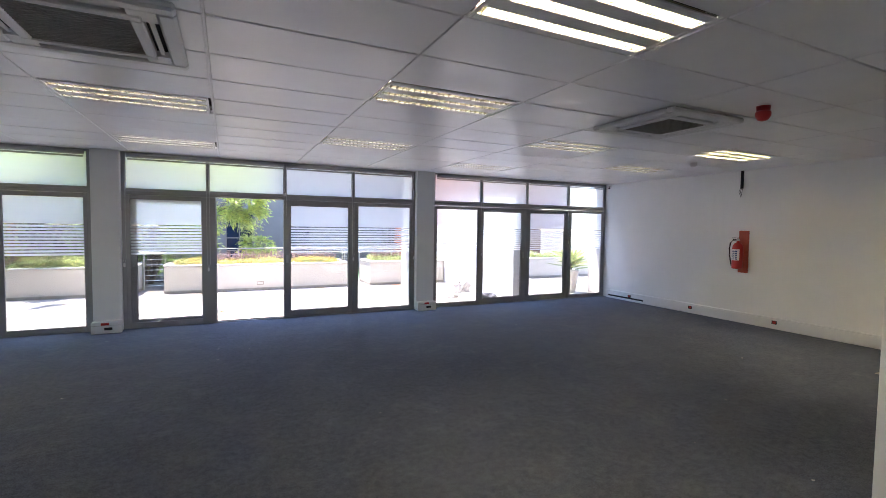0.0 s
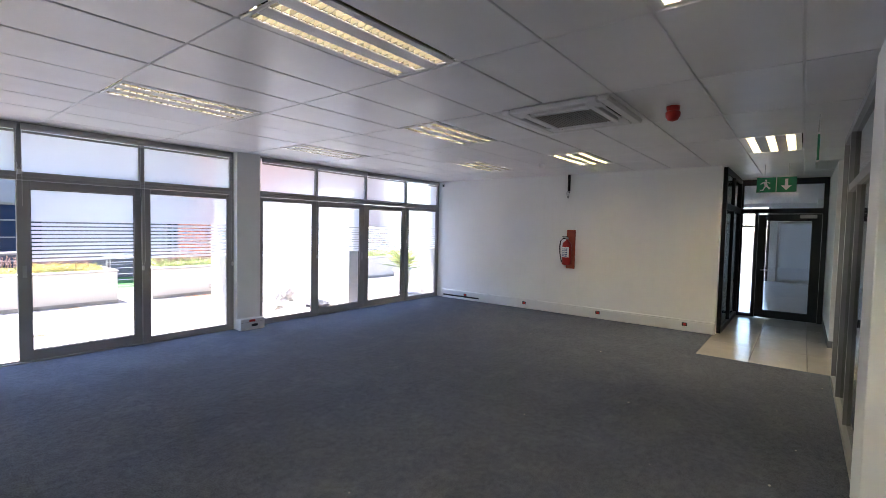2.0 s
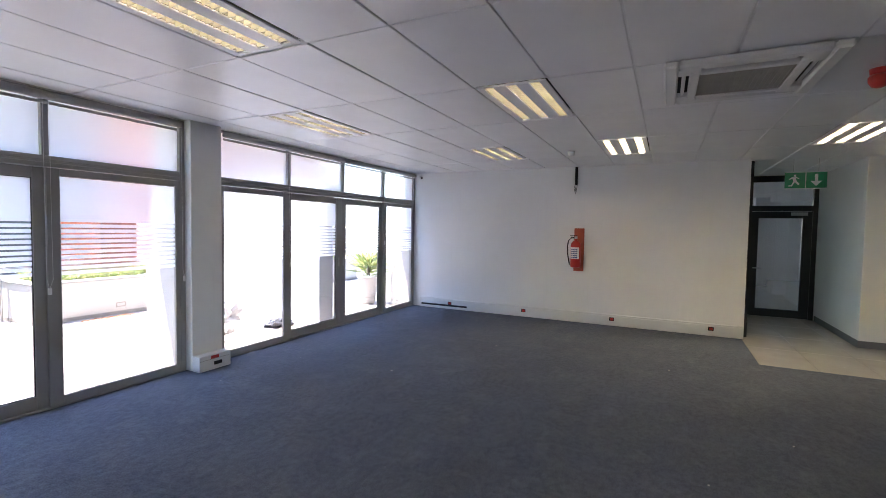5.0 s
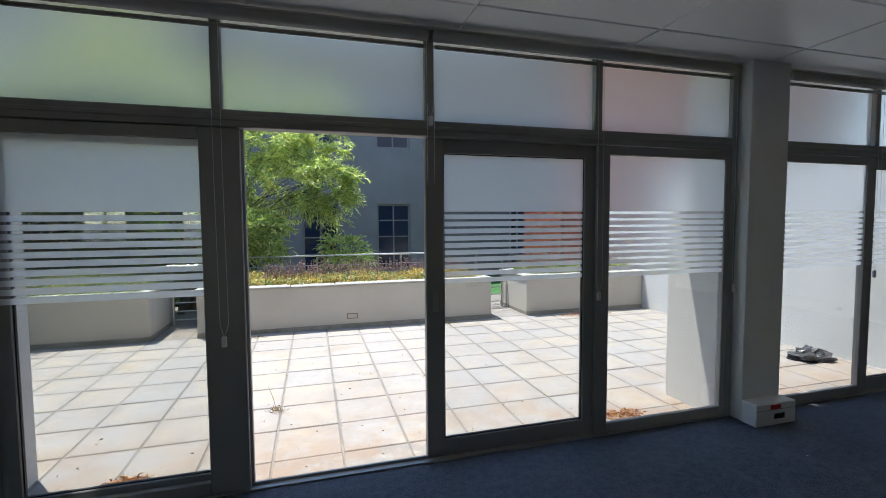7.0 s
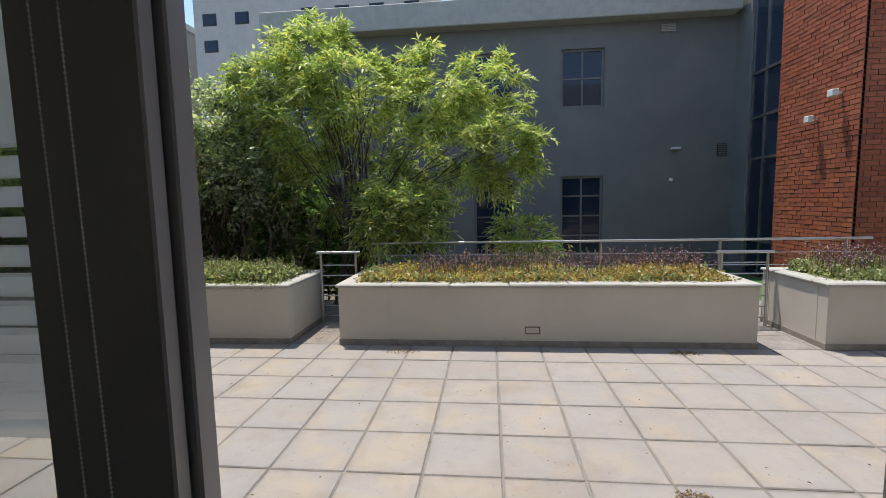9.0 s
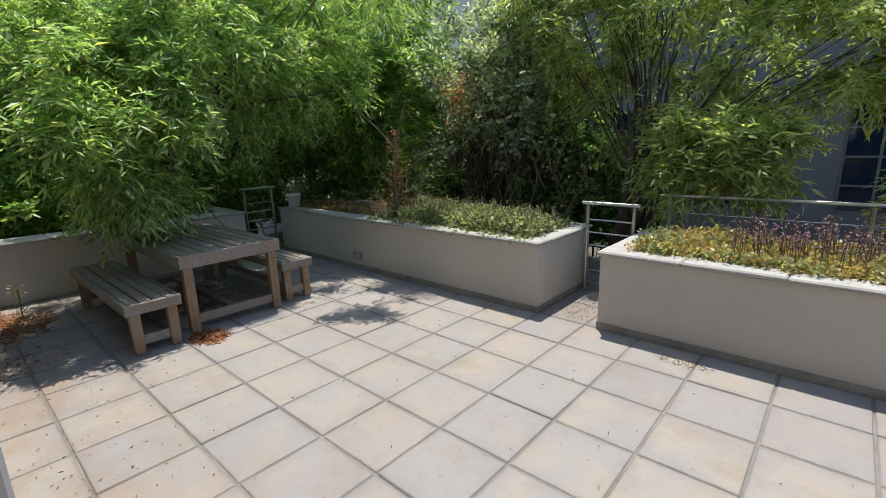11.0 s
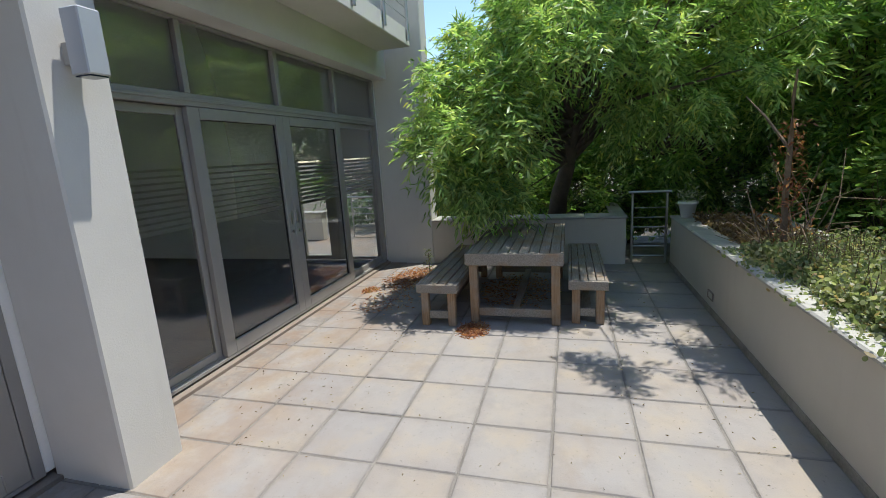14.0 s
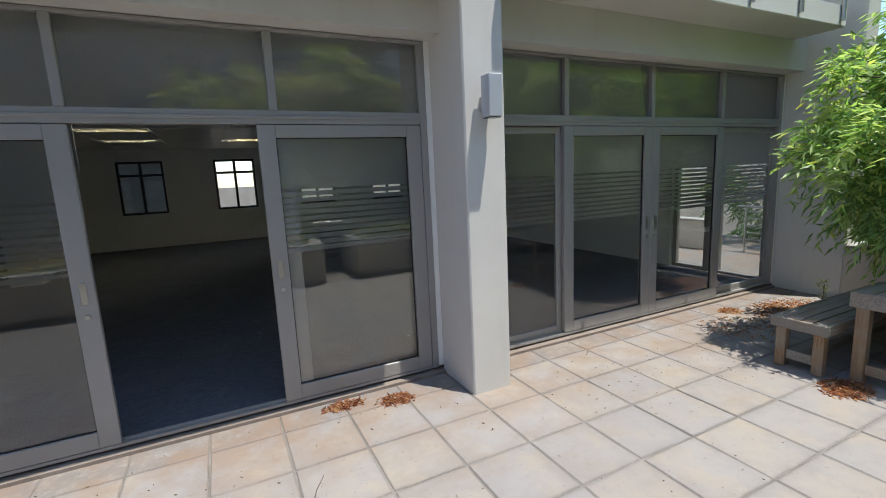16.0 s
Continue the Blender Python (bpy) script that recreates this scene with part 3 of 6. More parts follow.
leaf = part("door_leaf", B((10.765, 1.425, 0.01, 10.82, 1.57, 2.05), (10.765, 2.26, 0.01, 10.82, 2.395, 2.05), (10.765, 1.57, 1.92, 10.82, 2.26, 2.05), (10.765, 1.57, 0.01, 10.82, 2.26, 0.16)), M_BLACK, pd)
part("door_handle", Mesh().tube([(10.74, 2.32, 0.95), (10.70, 2.32, 0.95), (10.70, 2.20, 0.95)], 0.012), M_STEEL, leaf, "steel lever handle")
part("pane", B((10.79, 1.57, 0.16, 10.796, 2.26, 1.92)), M_GLASS, pd)
part("pane", B((10.79, 2.46, 0.06, 10.796, 2.66, 2.06)), M_GLASS, pd)
part("pane", B((10.79, 1.42, 2.16, 10.796, 2.66, 2.62)), M_GLASS, pd)
part("closer", B((10.73, 1.5, 1.97, 10.764, 1.75, 2.03), bevel=0.004), M_STEEL, pd)
ss = thing("side_screen", (8.47, 2.72, 0), "black-framed glazed screen along the passage", "glass screen", kind="structure")
part("frame", B((8.475, 2.69, 0, 8.55, 2.75, 2.735), (9.55, 2.69, 0, 9.62, 2.75, 2.735), (10.69, 2.69, 0, 10.755, 2.75, 2.735), (8.55, 2.69, 2.06, 9.55, 2.75, 2.16), (9.62, 2.69, 2.06, 10.69, 2.75, 2.16), (8.55, 2.69, 0, 9.55, 2.75, 0.08), (9.62, 2.69, 0, 10.69, 2.75, 0.08), (8.55, 2.69, 2.66, 9.55, 2.75, 2.735), (9.62, 2.69, 2.66, 10.69, 2.75, 2.735)), M_BLACK, ss)
for x0, x1 in ((8.55, 9.55), (9.62, 10.69)):
    for z0, z1 in ((0.08, 2.06), (2.16, 2.66)):
        part("pane", B((x0, 2.717, z0, x1, 2.723, z1)), M_DARKGLASS, ss)
# lobby beyond the passage door: a frosted door and a tall window at its end
lw = Mesh()
LX = 19.5
lw.box(10.84, 5.2, 0, LX + 0.1, 5.35, CEIL + 0.1)
lw.box(10.84, -1.35, 0, LX + 0.1, -1.2, CEIL + 0.1)
lw.box(10.70, 2.76, 0, 10.84, 5.2, CEIL + 0.1)
lw.box(10.70, -1.2, 0, 10.84, 1.32, CEIL + 0.1)
lw.box(LX, -1.2, 0, LX + 0.1, 1.18, CEIL + 0.1)
lw.box(LX, 2.40, 0, LX + 0.1, 2.62, CEIL + 0.1)
lw.box(LX, 5.0, 0, LX + 0.1, 5.2, CEIL + 0.1)
lw.box(LX, 1.18, 2.1, LX + 0.1, 2.40, CEIL + 0.1)
lw.box(LX, 2.62, 2.6, LX + 0.1, 5.0, CEIL + 0.1)
solid("wall_lobby", lw, M_WALL, "white painted lobby walls", "wall", "structure")
solid("pillar", B((17.2, 1.02, 0, 17.5, 1.40, CEIL)), M_WALL, "white lobby pillar", "pillar", "structure")
solid("ceiling_lobby", B((10.7, -1.2, CEIL + 0.003, LX, 5.2, CEIL + 0.04)), M_WALL, "white lobby ceiling", "ceiling", "structure")
lwin = thing("window_20", (LX + 0.05, 2.62, 0), "dark-framed full-height lobby window", "window", kind="structure")
part("frame", B((LX + 0.02, 2.62, 0, LX + 0.08, 2.70, 2.6), (LX + 0.02, 4.92, 0, LX + 0.08, 5.0, 2.6), (LX + 0.02, 3.74, 0, LX + 0.08, 3.82, 2.6), (LX + 0.02, 2.70, 1.9, LX + 0.08, 3.74, 1.97), (LX + 0.02, 3.82, 1.9, LX + 0.08, 4.92, 1.97)), M_BLACK, lwin)
part("pane", B((LX + 0.045, 2.70, 0, LX + 0.051, 4.92, 2.6)), M_GLASS, lwin)
ldoor = thing("door_3", (LX + 0.05, 1.18, 0), "pale frosted glass door at the end of the lobby", "glass door", kind="structure")
part("frame", B((LX + 0.01, 1.18, 0, LX + 0.07, 1.25, 2.1), (LX + 0.01, 2.33, 0, LX + 0.07, 2.40, 2.1), (LX + 0.01, 1.25, 2.03, LX + 0.07, 2.33, 2.1), (LX + 0.01, 1.25, 0, LX + 0.07, 2.33, 0.10)), M_STEEL, ldoor)
part("pane", B((LX + 0.035, 1.25, 0.10, LX + 0.041, 2.33, 2.03)), M_CLOTH, ldoor, "grey frosted glass")


# ---- the glazed front ----
def film_stripes(x0, x1, y, top):
    """Frosted film: whole above, narrow bands below."""
    m = Mesh()
    m.poly([(x0, y, 1.625), (x1, y, 1.625), (x1, y, top), (x0, y, top)])
    for k in range(10):
        z1 = 1.607 - 0.0465 * k
        m.poly([(x0, y, z1 - 0.031), (x1, y, z1 - 0.031), (x1, y, z1), (x0, y, z1)])
    return m


def no_shadow(ob):
    ob.visible_shadow = False
    return ob


def leaf_part(bay, x0, x1, handle):
    """A sliding leaf in the outer track; handle: 'left', 'right' or ''."""
    y0, y1 = GY + 0.042, GO + 0.002
    s = 0.12
    lf = part("sliding_leaf", B((x0, y0, 0.015, x0 + s, y1, 2.085), (x1 - s, y0, 0.015, x1, y1, 2.085), (x0 + s, y0, 1.995, x1 - s, y1, 2.085), (x0 + s, y0, 0.015, x1 - s, y1, 0.125), bevel=0.004), M_ALU, bay)
    part("pane", B((x0 + s, y0 + 0.018, 0.125, x1 - s, y0 + 0.024, 1.995)), M_GLASS, lf)
    no_shadow(part("film", film_stripes(x0 + s, x1 - s, y0 + 0.014, 1.993), M_FILM, lf, "frosted film with clear stripes"))
    part("gasket", B((x0 + s - 0.001, y0 + 0.012, 0.125, x0 + s + 0.006, y0 + 0.03, 1.995), (x1 - s - 0.006, y0 + 0.012, 0.125, x1 - s + 0.001, y0 + 0.03, 1.995), (x0 + s, y0 + 0.012, 0.121, x1 - s, y0 + 0.03, 0.131), (x0 + s, y0 + 0.012, 1.989, x1 - s, y0 + 0.03, 1.999)), M_RUBBER, lf)
    if handle:
        xc = x0 + s / 2 if handle == "left" else x1 - s / 2
        for ya, yb in ((y1, y1 + 0.006), (y0 - 0.006, y0)):
            part("handle", B((xc - 0.02, ya, 0.98, xc + 0.02, yb, 1.12), bevel=0.003), M_STEEL, lf, "recessed steel pull")
        part("lock", Mesh().tube([(xc, y1, 0.90), (xc, y1 + 0.012, 0.90)], 0.016, 12), M_STEEL, lf)


def fixed_part(bay, x0, x1, a, b):
    """A fixed pane on the inner plane, with stiles a and b wide."""
    y0, y1 = GY + 0.002, GY + 0.038
    fr = part("fixed_frame", B((x0, y0, 0.015, x0 + a, y1, 2.085), (x1 - b, y0, 0.015, x1, y1, 2.085), (x0 + a, y0, 2.02, x1 - b, y1, 2.085), (x0 + a, y0, 0.015, x1 - b, y1, 0.09), bevel=0.004), M_ALU, bay)
    part("pane", B((x0 + a, y0 + 0.018, 0.09, x1 - b, y0 + 0.024, 2.02)), M_GLASS, fr)
    no_shadow(part("film", film_stripes(x0 + a, x1 - b, y0 + 0.013, 2.018), M_FILM, fr, "frosted film with clear stripes"))


def bay(name, x0, x1, mull, leaves, label, ajar=0.0):
    """One bay: outer frame, transom, upper lights, fixed panes and sliding leaves."""
    w = thing(name, (x0, GY, 0), label, "sliding door", "glazed bays", "structure")
    part("head", B((x0, GY, 2.712, x1, GO, 2.735), bevel=0.003), M_ALU, w)
    part("transom", B((x0 + 0.06, GY - 0.004, 2.09, x1 - 0.06, GO, 2.185), (x0 + 0.06, GY - 0.012, 2.125, x1 - 0.06, GO + 0.012, 2.15), bevel=0.004), M_ALU, w)
    part("track", B((x0 + 0.06, GY, -0.011, x1 - 0.06, GO, 0.012), (x0 + 0.06, GY + 0.046, 0.012, x1 - 0.06, GY + 0.050, 0.028)), M_ALU, w)
    for a, b in ((x0, x0 + 0.06), (x1 - 0.06, x1)):
        part("jamb", B((a, GY, -0.011, b, GO, 2.712), bevel=0.004), M_ALU, w)
    xs = [x0 + 0.06] + list(mull) + [x1 - 0.06]
    for x in mull:
        part("mullion", B((x - 0.028, GY, 2.186, x + 0.028, GO, 2.711), bevel=0.004), M_ALU, w)
    for i in range(len(xs) - 1):
        a = xs[i] + (0.028 if i else 0)
        b = xs[i + 1] - (0.028 if i < len(xs) - 2 else 0)
        part("upper_pane", B((a, GY + 0.042, 2.186, b, GY + 0.048, 2.711)), M_GLASS, w)
        no_shadow(part("upper_film", Mesh().poly([(a, GY + 0.038, 2.186), (b, GY + 0.038, 2.186), (b, GY + 0.038, 2.711), (a, GY + 0.038, 2.711)]), M_FILM, w, "frosted film"))
    fixed_part(w, xs[0], xs[1] + ajar, 0.05, 0.10 + ajar)
    fixed_part(w, xs[-2], xs[-1], 0.10, 0.05)
    for a, b, handle in leaves:
        leaf_part(w, a, b, handle)
    # roller blinds wound up under the ceiling, one for two panes
    for i in (0, 2):
        bl = part("roller_blind", Mesh().tube([(xs[i] + 0.02, GY - 0.045, 2.682), (xs[i + 2] - 0.02, GY - 0.045, 2.682)], 0.036, 14), M_BLIND, w, "grey roller blind, fully wound up", True)
        part("bottom_bar", B((xs[i] + 0.03, GY - 0.018, 2.615, xs[i + 2] - 0.03, GY - 0.008, 2.64), bevel=0.003), M_BLIND, bl)
    return w


bay("window_1", -1.54, 3.29, (-0.36, 0.84, 2.05), ((-1.475, -0.235, "right"), (0.82, 2.09, "left")), "aluminium sliding doors, one leaf slid open, frosted above with clear stripes", 0.11)
bay("window_2", 3.67, XE, (4.82, 6.0, 7.18), ((4.78, 6.0, "right"), (6.0, 7.22, "left")), "closed aluminium sliding doors with frosted upper lights")
bay("window_3", XW, -1.90, (-5.40, -4.21, -3.02), ((-5.44, -4.21, "right"), (-4.21, -2.98, "left")), "closed aluminium sliding doors with striped frosted film")

# glazed door in the west wall, beside the corner
wd = thing("door_2", (XW - 0.1, WD0, 0), "aluminium-framed glazed side door beside the corner", "glass door", kind="structure")
wx0, wx1 = XW - 0.14, XW - 0.06
part("frame", B((wx0, WD0, -0.011, wx1, WD0 + 0.07, 2.10), (wx0, WD1 - 0.06, -0.011, wx1, WD1, 2.10), (wx0, 7.66, -0.011, wx1, 7.91, 2.04), (wx0, WD0 + 0.07, 2.04, wx1, WD1 - 0.06, 2.10), (wx0, WD0 + 0.07, -0.011, wx1, 7.66, 0.05), (wx0, 7.91, -0.011, wx1, WD1 - 0.06, 0.03), bevel=0.004), M_ALU, wd)
for ya, yb, za in ((WD0 + 0.07, 7.66, 0.05), (7.91, WD1 - 0.06, 0.03)):
    part("pane", B((XW - 0.103, ya, za, XW - 0.097, yb, 2.04)), M_GLASS, wd)
part("door_handle", Mesh().tube([(wx1, 7.70, 0.98), (wx1 + 0.05, 7.70, 0.98), (wx1 + 0.05, 7.70, 1.12), (wx1, 7.70, 1.12)], 0.009, 8), M_STEEL, wd, "steel pull handle")

# ---- outside walls of the building ----
solid("facade_wall", B((XW - 0.5, GY + 0.06, 2.74, XE + 0.5, 8.90, 7.2)), M_FACADE, "cream plastered wall above the sliding doors", "facade", "structure")
solid("facade_wall", B((XW - 0.2, GY, 2.736, XE + 0.2, GY + 0.06, 7.2)), M_WALL, "inner face of the wall above the doors", "facade", "structure")
for x0, x1 in ((-1.93, -1.58), (3.24, 3.62)):
    solid("outer_pier", B((x0, GO + 0.001, TZ - 0.1, x1, 9.24, 7.2), bevel=0.012), M_FACADE, "cream plastered pier standing on the paving", "pier", "structure", "outer piers")
solid("outer_pier", B((8.43, GO + 0.001, TZ - 0.1, 9.0, 9.25, 7.2), bevel=0.012), M_FACADE, "cream plastered pier at the end of the glazing", "pier", "structure")
solid("fin_wall", B((XW - 0.32, GO + 0.001, TZ - 0.1, XW - 0.02, 9.47, 7.2), bevel=0.012), M_FACADE, "cream plastered end wall of the terrace front", "wall", "structure")
solid("outer_shell", B((XW - 0.5, YS - 0.6, -0.5, XE + 9, YS - 0.2, -0.02), (XW - 0.4, YS - 0.2, CEIL + 0.1, XE + 11.4, GY + 0.05, CEIL + 0.3)), M_FACADE, "roof slab over the office", "roof", "structure")
bal = thing("balcony", (-4, 9, 3.1), "cream concrete balcony slab with a steel rail", "balcony", kind="structure")
part("slab", B((-6.36, 8.90, 3.08, -1.94, 9.40, 3.30), bevel=0.01), M_FACADE, bal)
solid("canopy_slab", B((-1.575, 8.90, 3.08, 3.235, 9.46, 3.30), (3.625, 8.90, 3.08, 8.425, 9.46, 3.30), bevel=0.01), M_FACADE, "cream concrete slab over the sliding doors", "canopy", "structure")
for k in range(6):
    x = -6.24 + 0.82 * k
    part("post", Mesh().tube([(x, 9.42, 3.13), (x, 9.42, 4.25)], 0.022, 10), M_STEEL, bal)
for k in range(6):
    part("cable", Mesh().tube([(-6.24, 9.42, 3.40 + 0.13 * k), (-2.1, 9.42, 3.40 + 0.13 * k)], 0.006, 6), M_STEEL, bal)
part("handrail", Mesh().tube([(-6.3, 9.42, 4.27), (-2.0, 9.42, 4.27)], 0.025, 10), M_STEEL, bal)
solid("divider_wall", B((5.98, 9.08, TZ - 0.1, 6.34, 14.2, 2.35), bevel=0.012), M_WHITEWALL, "pale plastered dividing wall across the terrace", "wall", "structure")

# ---- terrace ground and planters ----
solid("terrace_bed", B((XW - 1.5, GO + 0.06, -0.4, XE + 6, 15.2, TZ - 0.008)), M_GROUT, "dark mortar bed under the paving", "terrace", "structure")
solid("ground", B((-300, -300, -0.6, 300, 300, -0.42)), M_GROUND, "bare earth and gravel ground", "ground", "structure")
solid("turf", B((2.5, 15.2, -0.42, 6.2, 20.2, -0.30)), M_TURF, "green artificial turf beside the building", "turf", "structure")


def planter(x0, x1, y0, y1, label, name="planter", ends="both"):
    p = thing(name, ((x0 + x1) / 2, (y0 + y1) / 2, TZ), label, "planter", "terrace planters")
    t = 0.15
    part("body", B((x0, y0, TZ, x1, y0 + t, PT - 0.035), (x0, y1 - t, TZ, x1, y1, PT - 0.035), (x0, y0 + t, TZ, x0 + t, y1 - t, PT - 0.035), (x1 - t, y0 + t, TZ, x1, y1 - t, PT - 0.035), bevel=0.006), M_OUTWALL, p)
    part("plinth_band", B((x0 - 0.006, y0 - 0.006, TZ, x1 + 0.006, y0 - 0.0005, TZ + 0.065), (x1 + 0.0005, y0 + 0.0, TZ, x1 + 0.006, y1, TZ + 0.06), (x0 - 0.006, y0, TZ, x0 - 0.0005, y1, TZ + 0.06)), M_DAMP, p, "dark grey-brown damp band")
    o, w = 0.025, 0.22
    n = max(2, round((x1 - x0) / 0.6))
    r = random.Random(round(x0 * 100))
    for k in range(n):
        a, b = x0 - o + (x1 - x0 + 2 * o) * k / n, x0 - o + (x1 - x0 + 2 * o) * (k + 1) / n
        for ya, yb in ((y0 - o, y0 + w), (y1 - w, y1 + o)):
            dz = r.uniform(-0.003, 0.003)
            part("coping_stone", B((a + 0.002, ya, PT - 0.035, b - 0.002, yb, PT + dz), bevel=0.012), M_COPING, p)
    for a, b in ((x0 - o, x0 + w), (x1 - w, x1 + o)):
        part("coping_stone", B((a, y0 + w + 0.002, PT - 0.035, b, y1 - w - 0.002, PT - 0.001), bevel=0.012), M_COPING, p)
    part("soil", B((x0 + t, y0 + t, TZ + 0.1, x1 - t, y1 - t, PT - 0.06)), M_SOIL, p)
    return p


def step_light(p, x):
    f = part("step_light", B((x - 0.082, PY - 0.014, 0.09, x + 0.082, PY - 0.001, 0.102), (x - 0.082, PY - 0.014, 0.160, x + 0.082, PY - 0.001, 0.172), (x - 0.082, PY - 0.014, 0.102, x - 0.070, PY - 0.001, 0.160), (x + 0.070, PY - 0.014, 0.102, x + 0.082, PY - 0.001, 0.160), bevel=0.003), M_SILLSTONE, p, "small flush bulkhead light")
    part("step_light_lens", B((x - 0.070, PY - 0.006, 0.102, x + 0.070, PY - 0.001, 0.160)), M_OUTWALL, f)


p_left = planter(-6.60, -2.04, PY, 13.95, "long cream plastered planter with green ground cover")
step_light(p_left, -4.70)
p_mid = planter(-1.45, 2.97, PY, 13.95, "long cream plastered planter with yellow and purple plants")
step_light(p_mid, 0.69)
p_right = planter(3.62, 5.96, PY, 13.95, "cream plastered planter with purple flowers beside the wall")
step_light(p_right, 4.9)
p_far = planter(6.36, 12, PY, 13.95, "cream plastered planter beyond the dividing wall")
# end planter along the west side
pw = thing("planter", (-7.0, 10.9, TZ), "cream plastered end planter with a large tree", "planter", "terrace planters")
part("body", B((-6.95, 9.475, TZ, -6.62, 12.27, PT - 0.035), (-8.3, 12.12, TZ, -6.95, 12.27, PT - 0.035), bevel=0.006), M_OUTWALL, pw)
for k in range(5):
    a, b = 9.475 + 2.82 * k / 5, 9.475 + 2.82 * (k + 1) / 5
    part("coping_stone", B((-6.98, a + 0.002, PT - 0.035, -6.595, b - 0.002, PT - 0.001), bevel=0.012), M_COPING, pw)
for k in range(2):
    part("coping_stone", B((-8.3 + 0.66 * k, 12.09, PT - 0.035, -7.642 + 0.66 * k, 12.295, PT - 0.001), bevel=0.012), M_COPING, pw)
part("soil", B((-9.5, 9.475, -0.42, -6.95, 12.12, 0.45)), M_SOIL, pw)
solid("side_paving", B((-10.6, 4.0, -0.4, -6.83, 9.47, TZ - 0.002)), M_PAVER, "pale paving beside the west wall", "paving", "structure")
side = thing("planter", (-8.6, 5.4, TZ), "low cream planter wall beyond the side door", "planter", "terrace planters")
part("body", B((-8.75, 3.8, TZ, -8.55, 6.45, 0.52), bevel=0.006), M_OUTWALL, side)
part("coping_stone", B((-8.79, 3.78, 0.521, -8.51, 6.48, 0.56), bevel=0.012), M_COPING, side)


# ---- garden table and benches ----
def slat_furniture(name, x0, x1, y0, y1, top, leg, label, category, slats):
    """Slatted top with a deep rim, four square legs and low stretchers."""
    f = thing(name, ((x0 + x1) / 2, (y0 + y1) / 2, TZ), label, category, "garden furniture")
    r = random.Random(len(name) + round(y0 * 50))
    a = 0.12 if category == "table" else 0.09
    part("rim", B((x1 - 0.03, y0, top - a, x1, y1, top - 0.004), bevel=0.005), M_WOOD, f)
    part("rim", B((x0, y0, top - a, x0 + 0.03, y1, top - 0.004), bevel=0.005), M_WOOD, f)
    part("rim", B((x0 + 0.03, y0, top - a, x1 - 0.03, y0 + 0.03, top - 0.004), bevel=0.005), M_WOOD, f)
    part("rim", B((x0 + 0.03, y1 - 0.03, top - a, x1 - 0.03, y1, top - 0.004), bevel=0.005), M_WOOD, f)
    w = (y1 - y0 - 0.06) / slats
    for k in range(slats):
        ya = y0 + 0.03 + w * k
        dz = r.uniform(-0.004, 0.003)
        part("slat", B((x0 + 0.03, ya + 0.005, top - 0.03 + dz, x1 - 0.03, ya + w - 0.005, top - 0.002 + dz), bevel=0.004), M_WOOD, f)
    for k in range(3):
        xa = x0 + 0.3 + (x1 - x0 - 0.7) * k / 2
        part("cleat", B((xa, y0 + 0.03, top - 0.09, xa + 0.05, y1 - 0.03, top - 0.036)), M_WOOD, f)
    for xa in (x0 + 0.032, x1 - 0.032 - leg):
        for ya in (y0 + 0.032, y1 - 0.032 - leg * 1.1):
            part("leg", B((xa, ya, TZ, xa + leg, ya + leg * 1.1, top - 0.034), bevel=0.006), M_LEGWOOD, f)
        zs = TZ + 0.07
        part("stretcher", B((xa + 0.01, y0 + 0.032 + leg * 1.1, zs, xa + leg - 0.02, y1 - 0.032 - leg * 1.1, zs + 0.08), bevel=0.004), M_WOOD, f)
    ym = (y0 + y1) / 2
    part("stretcher", B((x0 + 0.032 + leg, ym - 0.035, TZ + 0.075, x1 - 0.032 - leg, ym + 0.035, TZ + 0.125), bevel=0.004), M_WOOD, f)
    return f


slat_furniture("garden_table", -5.95, -4.16, 10.53, 11.46, 0.665, 0.075, "weathered grey timber garden table with a slatted top", "table", 9)
slat_furniture("garden_bench", -5.95, -4.03, 10.06, 10.47, 0.385, 0.07, "weathered timber bench standing beside the garden table", "bench", 4)
slat_furniture("garden_bench", -6.0, -4.24, 11.50, 11.86, 0.385, 0.07, "weathered timber bench under the willow tree", "bench", 4)

# ---- neighbouring buildings ----
GYB = 20.3


def framed_window(parent, x0, x1, z0, z1, y, cols, rows, name="window"):
    """A steel window set in a reveal of a wall that faces south."""
    wn_ = part(name, B((x0, y + 0.03, z0, x0 + 0.06, y + 0.09, z1), (x1 - 0.06, y + 0.03, z0, x1, y + 0.09, z1), (x0 + 0.06, y + 0.03, z0, x1 - 0.06, y + 0.09, z0 + 0.06), (x0 + 0.06, y + 0.03, z1 - 0.06, x1 - 0.06, y + 0.09, z1),
                       *[((x0 + (x1 - x0) * k / cols) - 0.022, y + 0.035, z0 + 0.06, (x0 + (x1 - x0) * k / cols) + 0.022, y + 0.085, z1 - 0.06) for k in range(1, cols)],
                       *[(x0 + 0.06, y + 0.04, z0 + (z1 - z0) * k / rows - 0.02, x1 - 0.06, y + 0.08, z0 + (z1 - z0) * k / rows + 0.02) for k in range(1, rows)]), M_WINFRAME, parent)
    part("pane", B((x0 + 0.06, y + 0.058, z0 + 0.06, x1 - 0.06, y + 0.062, z1 - 0.06)), M_WINGLASS, wn_)
    part("sill", B((x0 - 0.05, y - 0.03, z0 - 0.05, x1 + 0.05, y + 0.05, z0 - 0.001), bevel=0.004), M_GREYWALL, wn_)
    return wn_


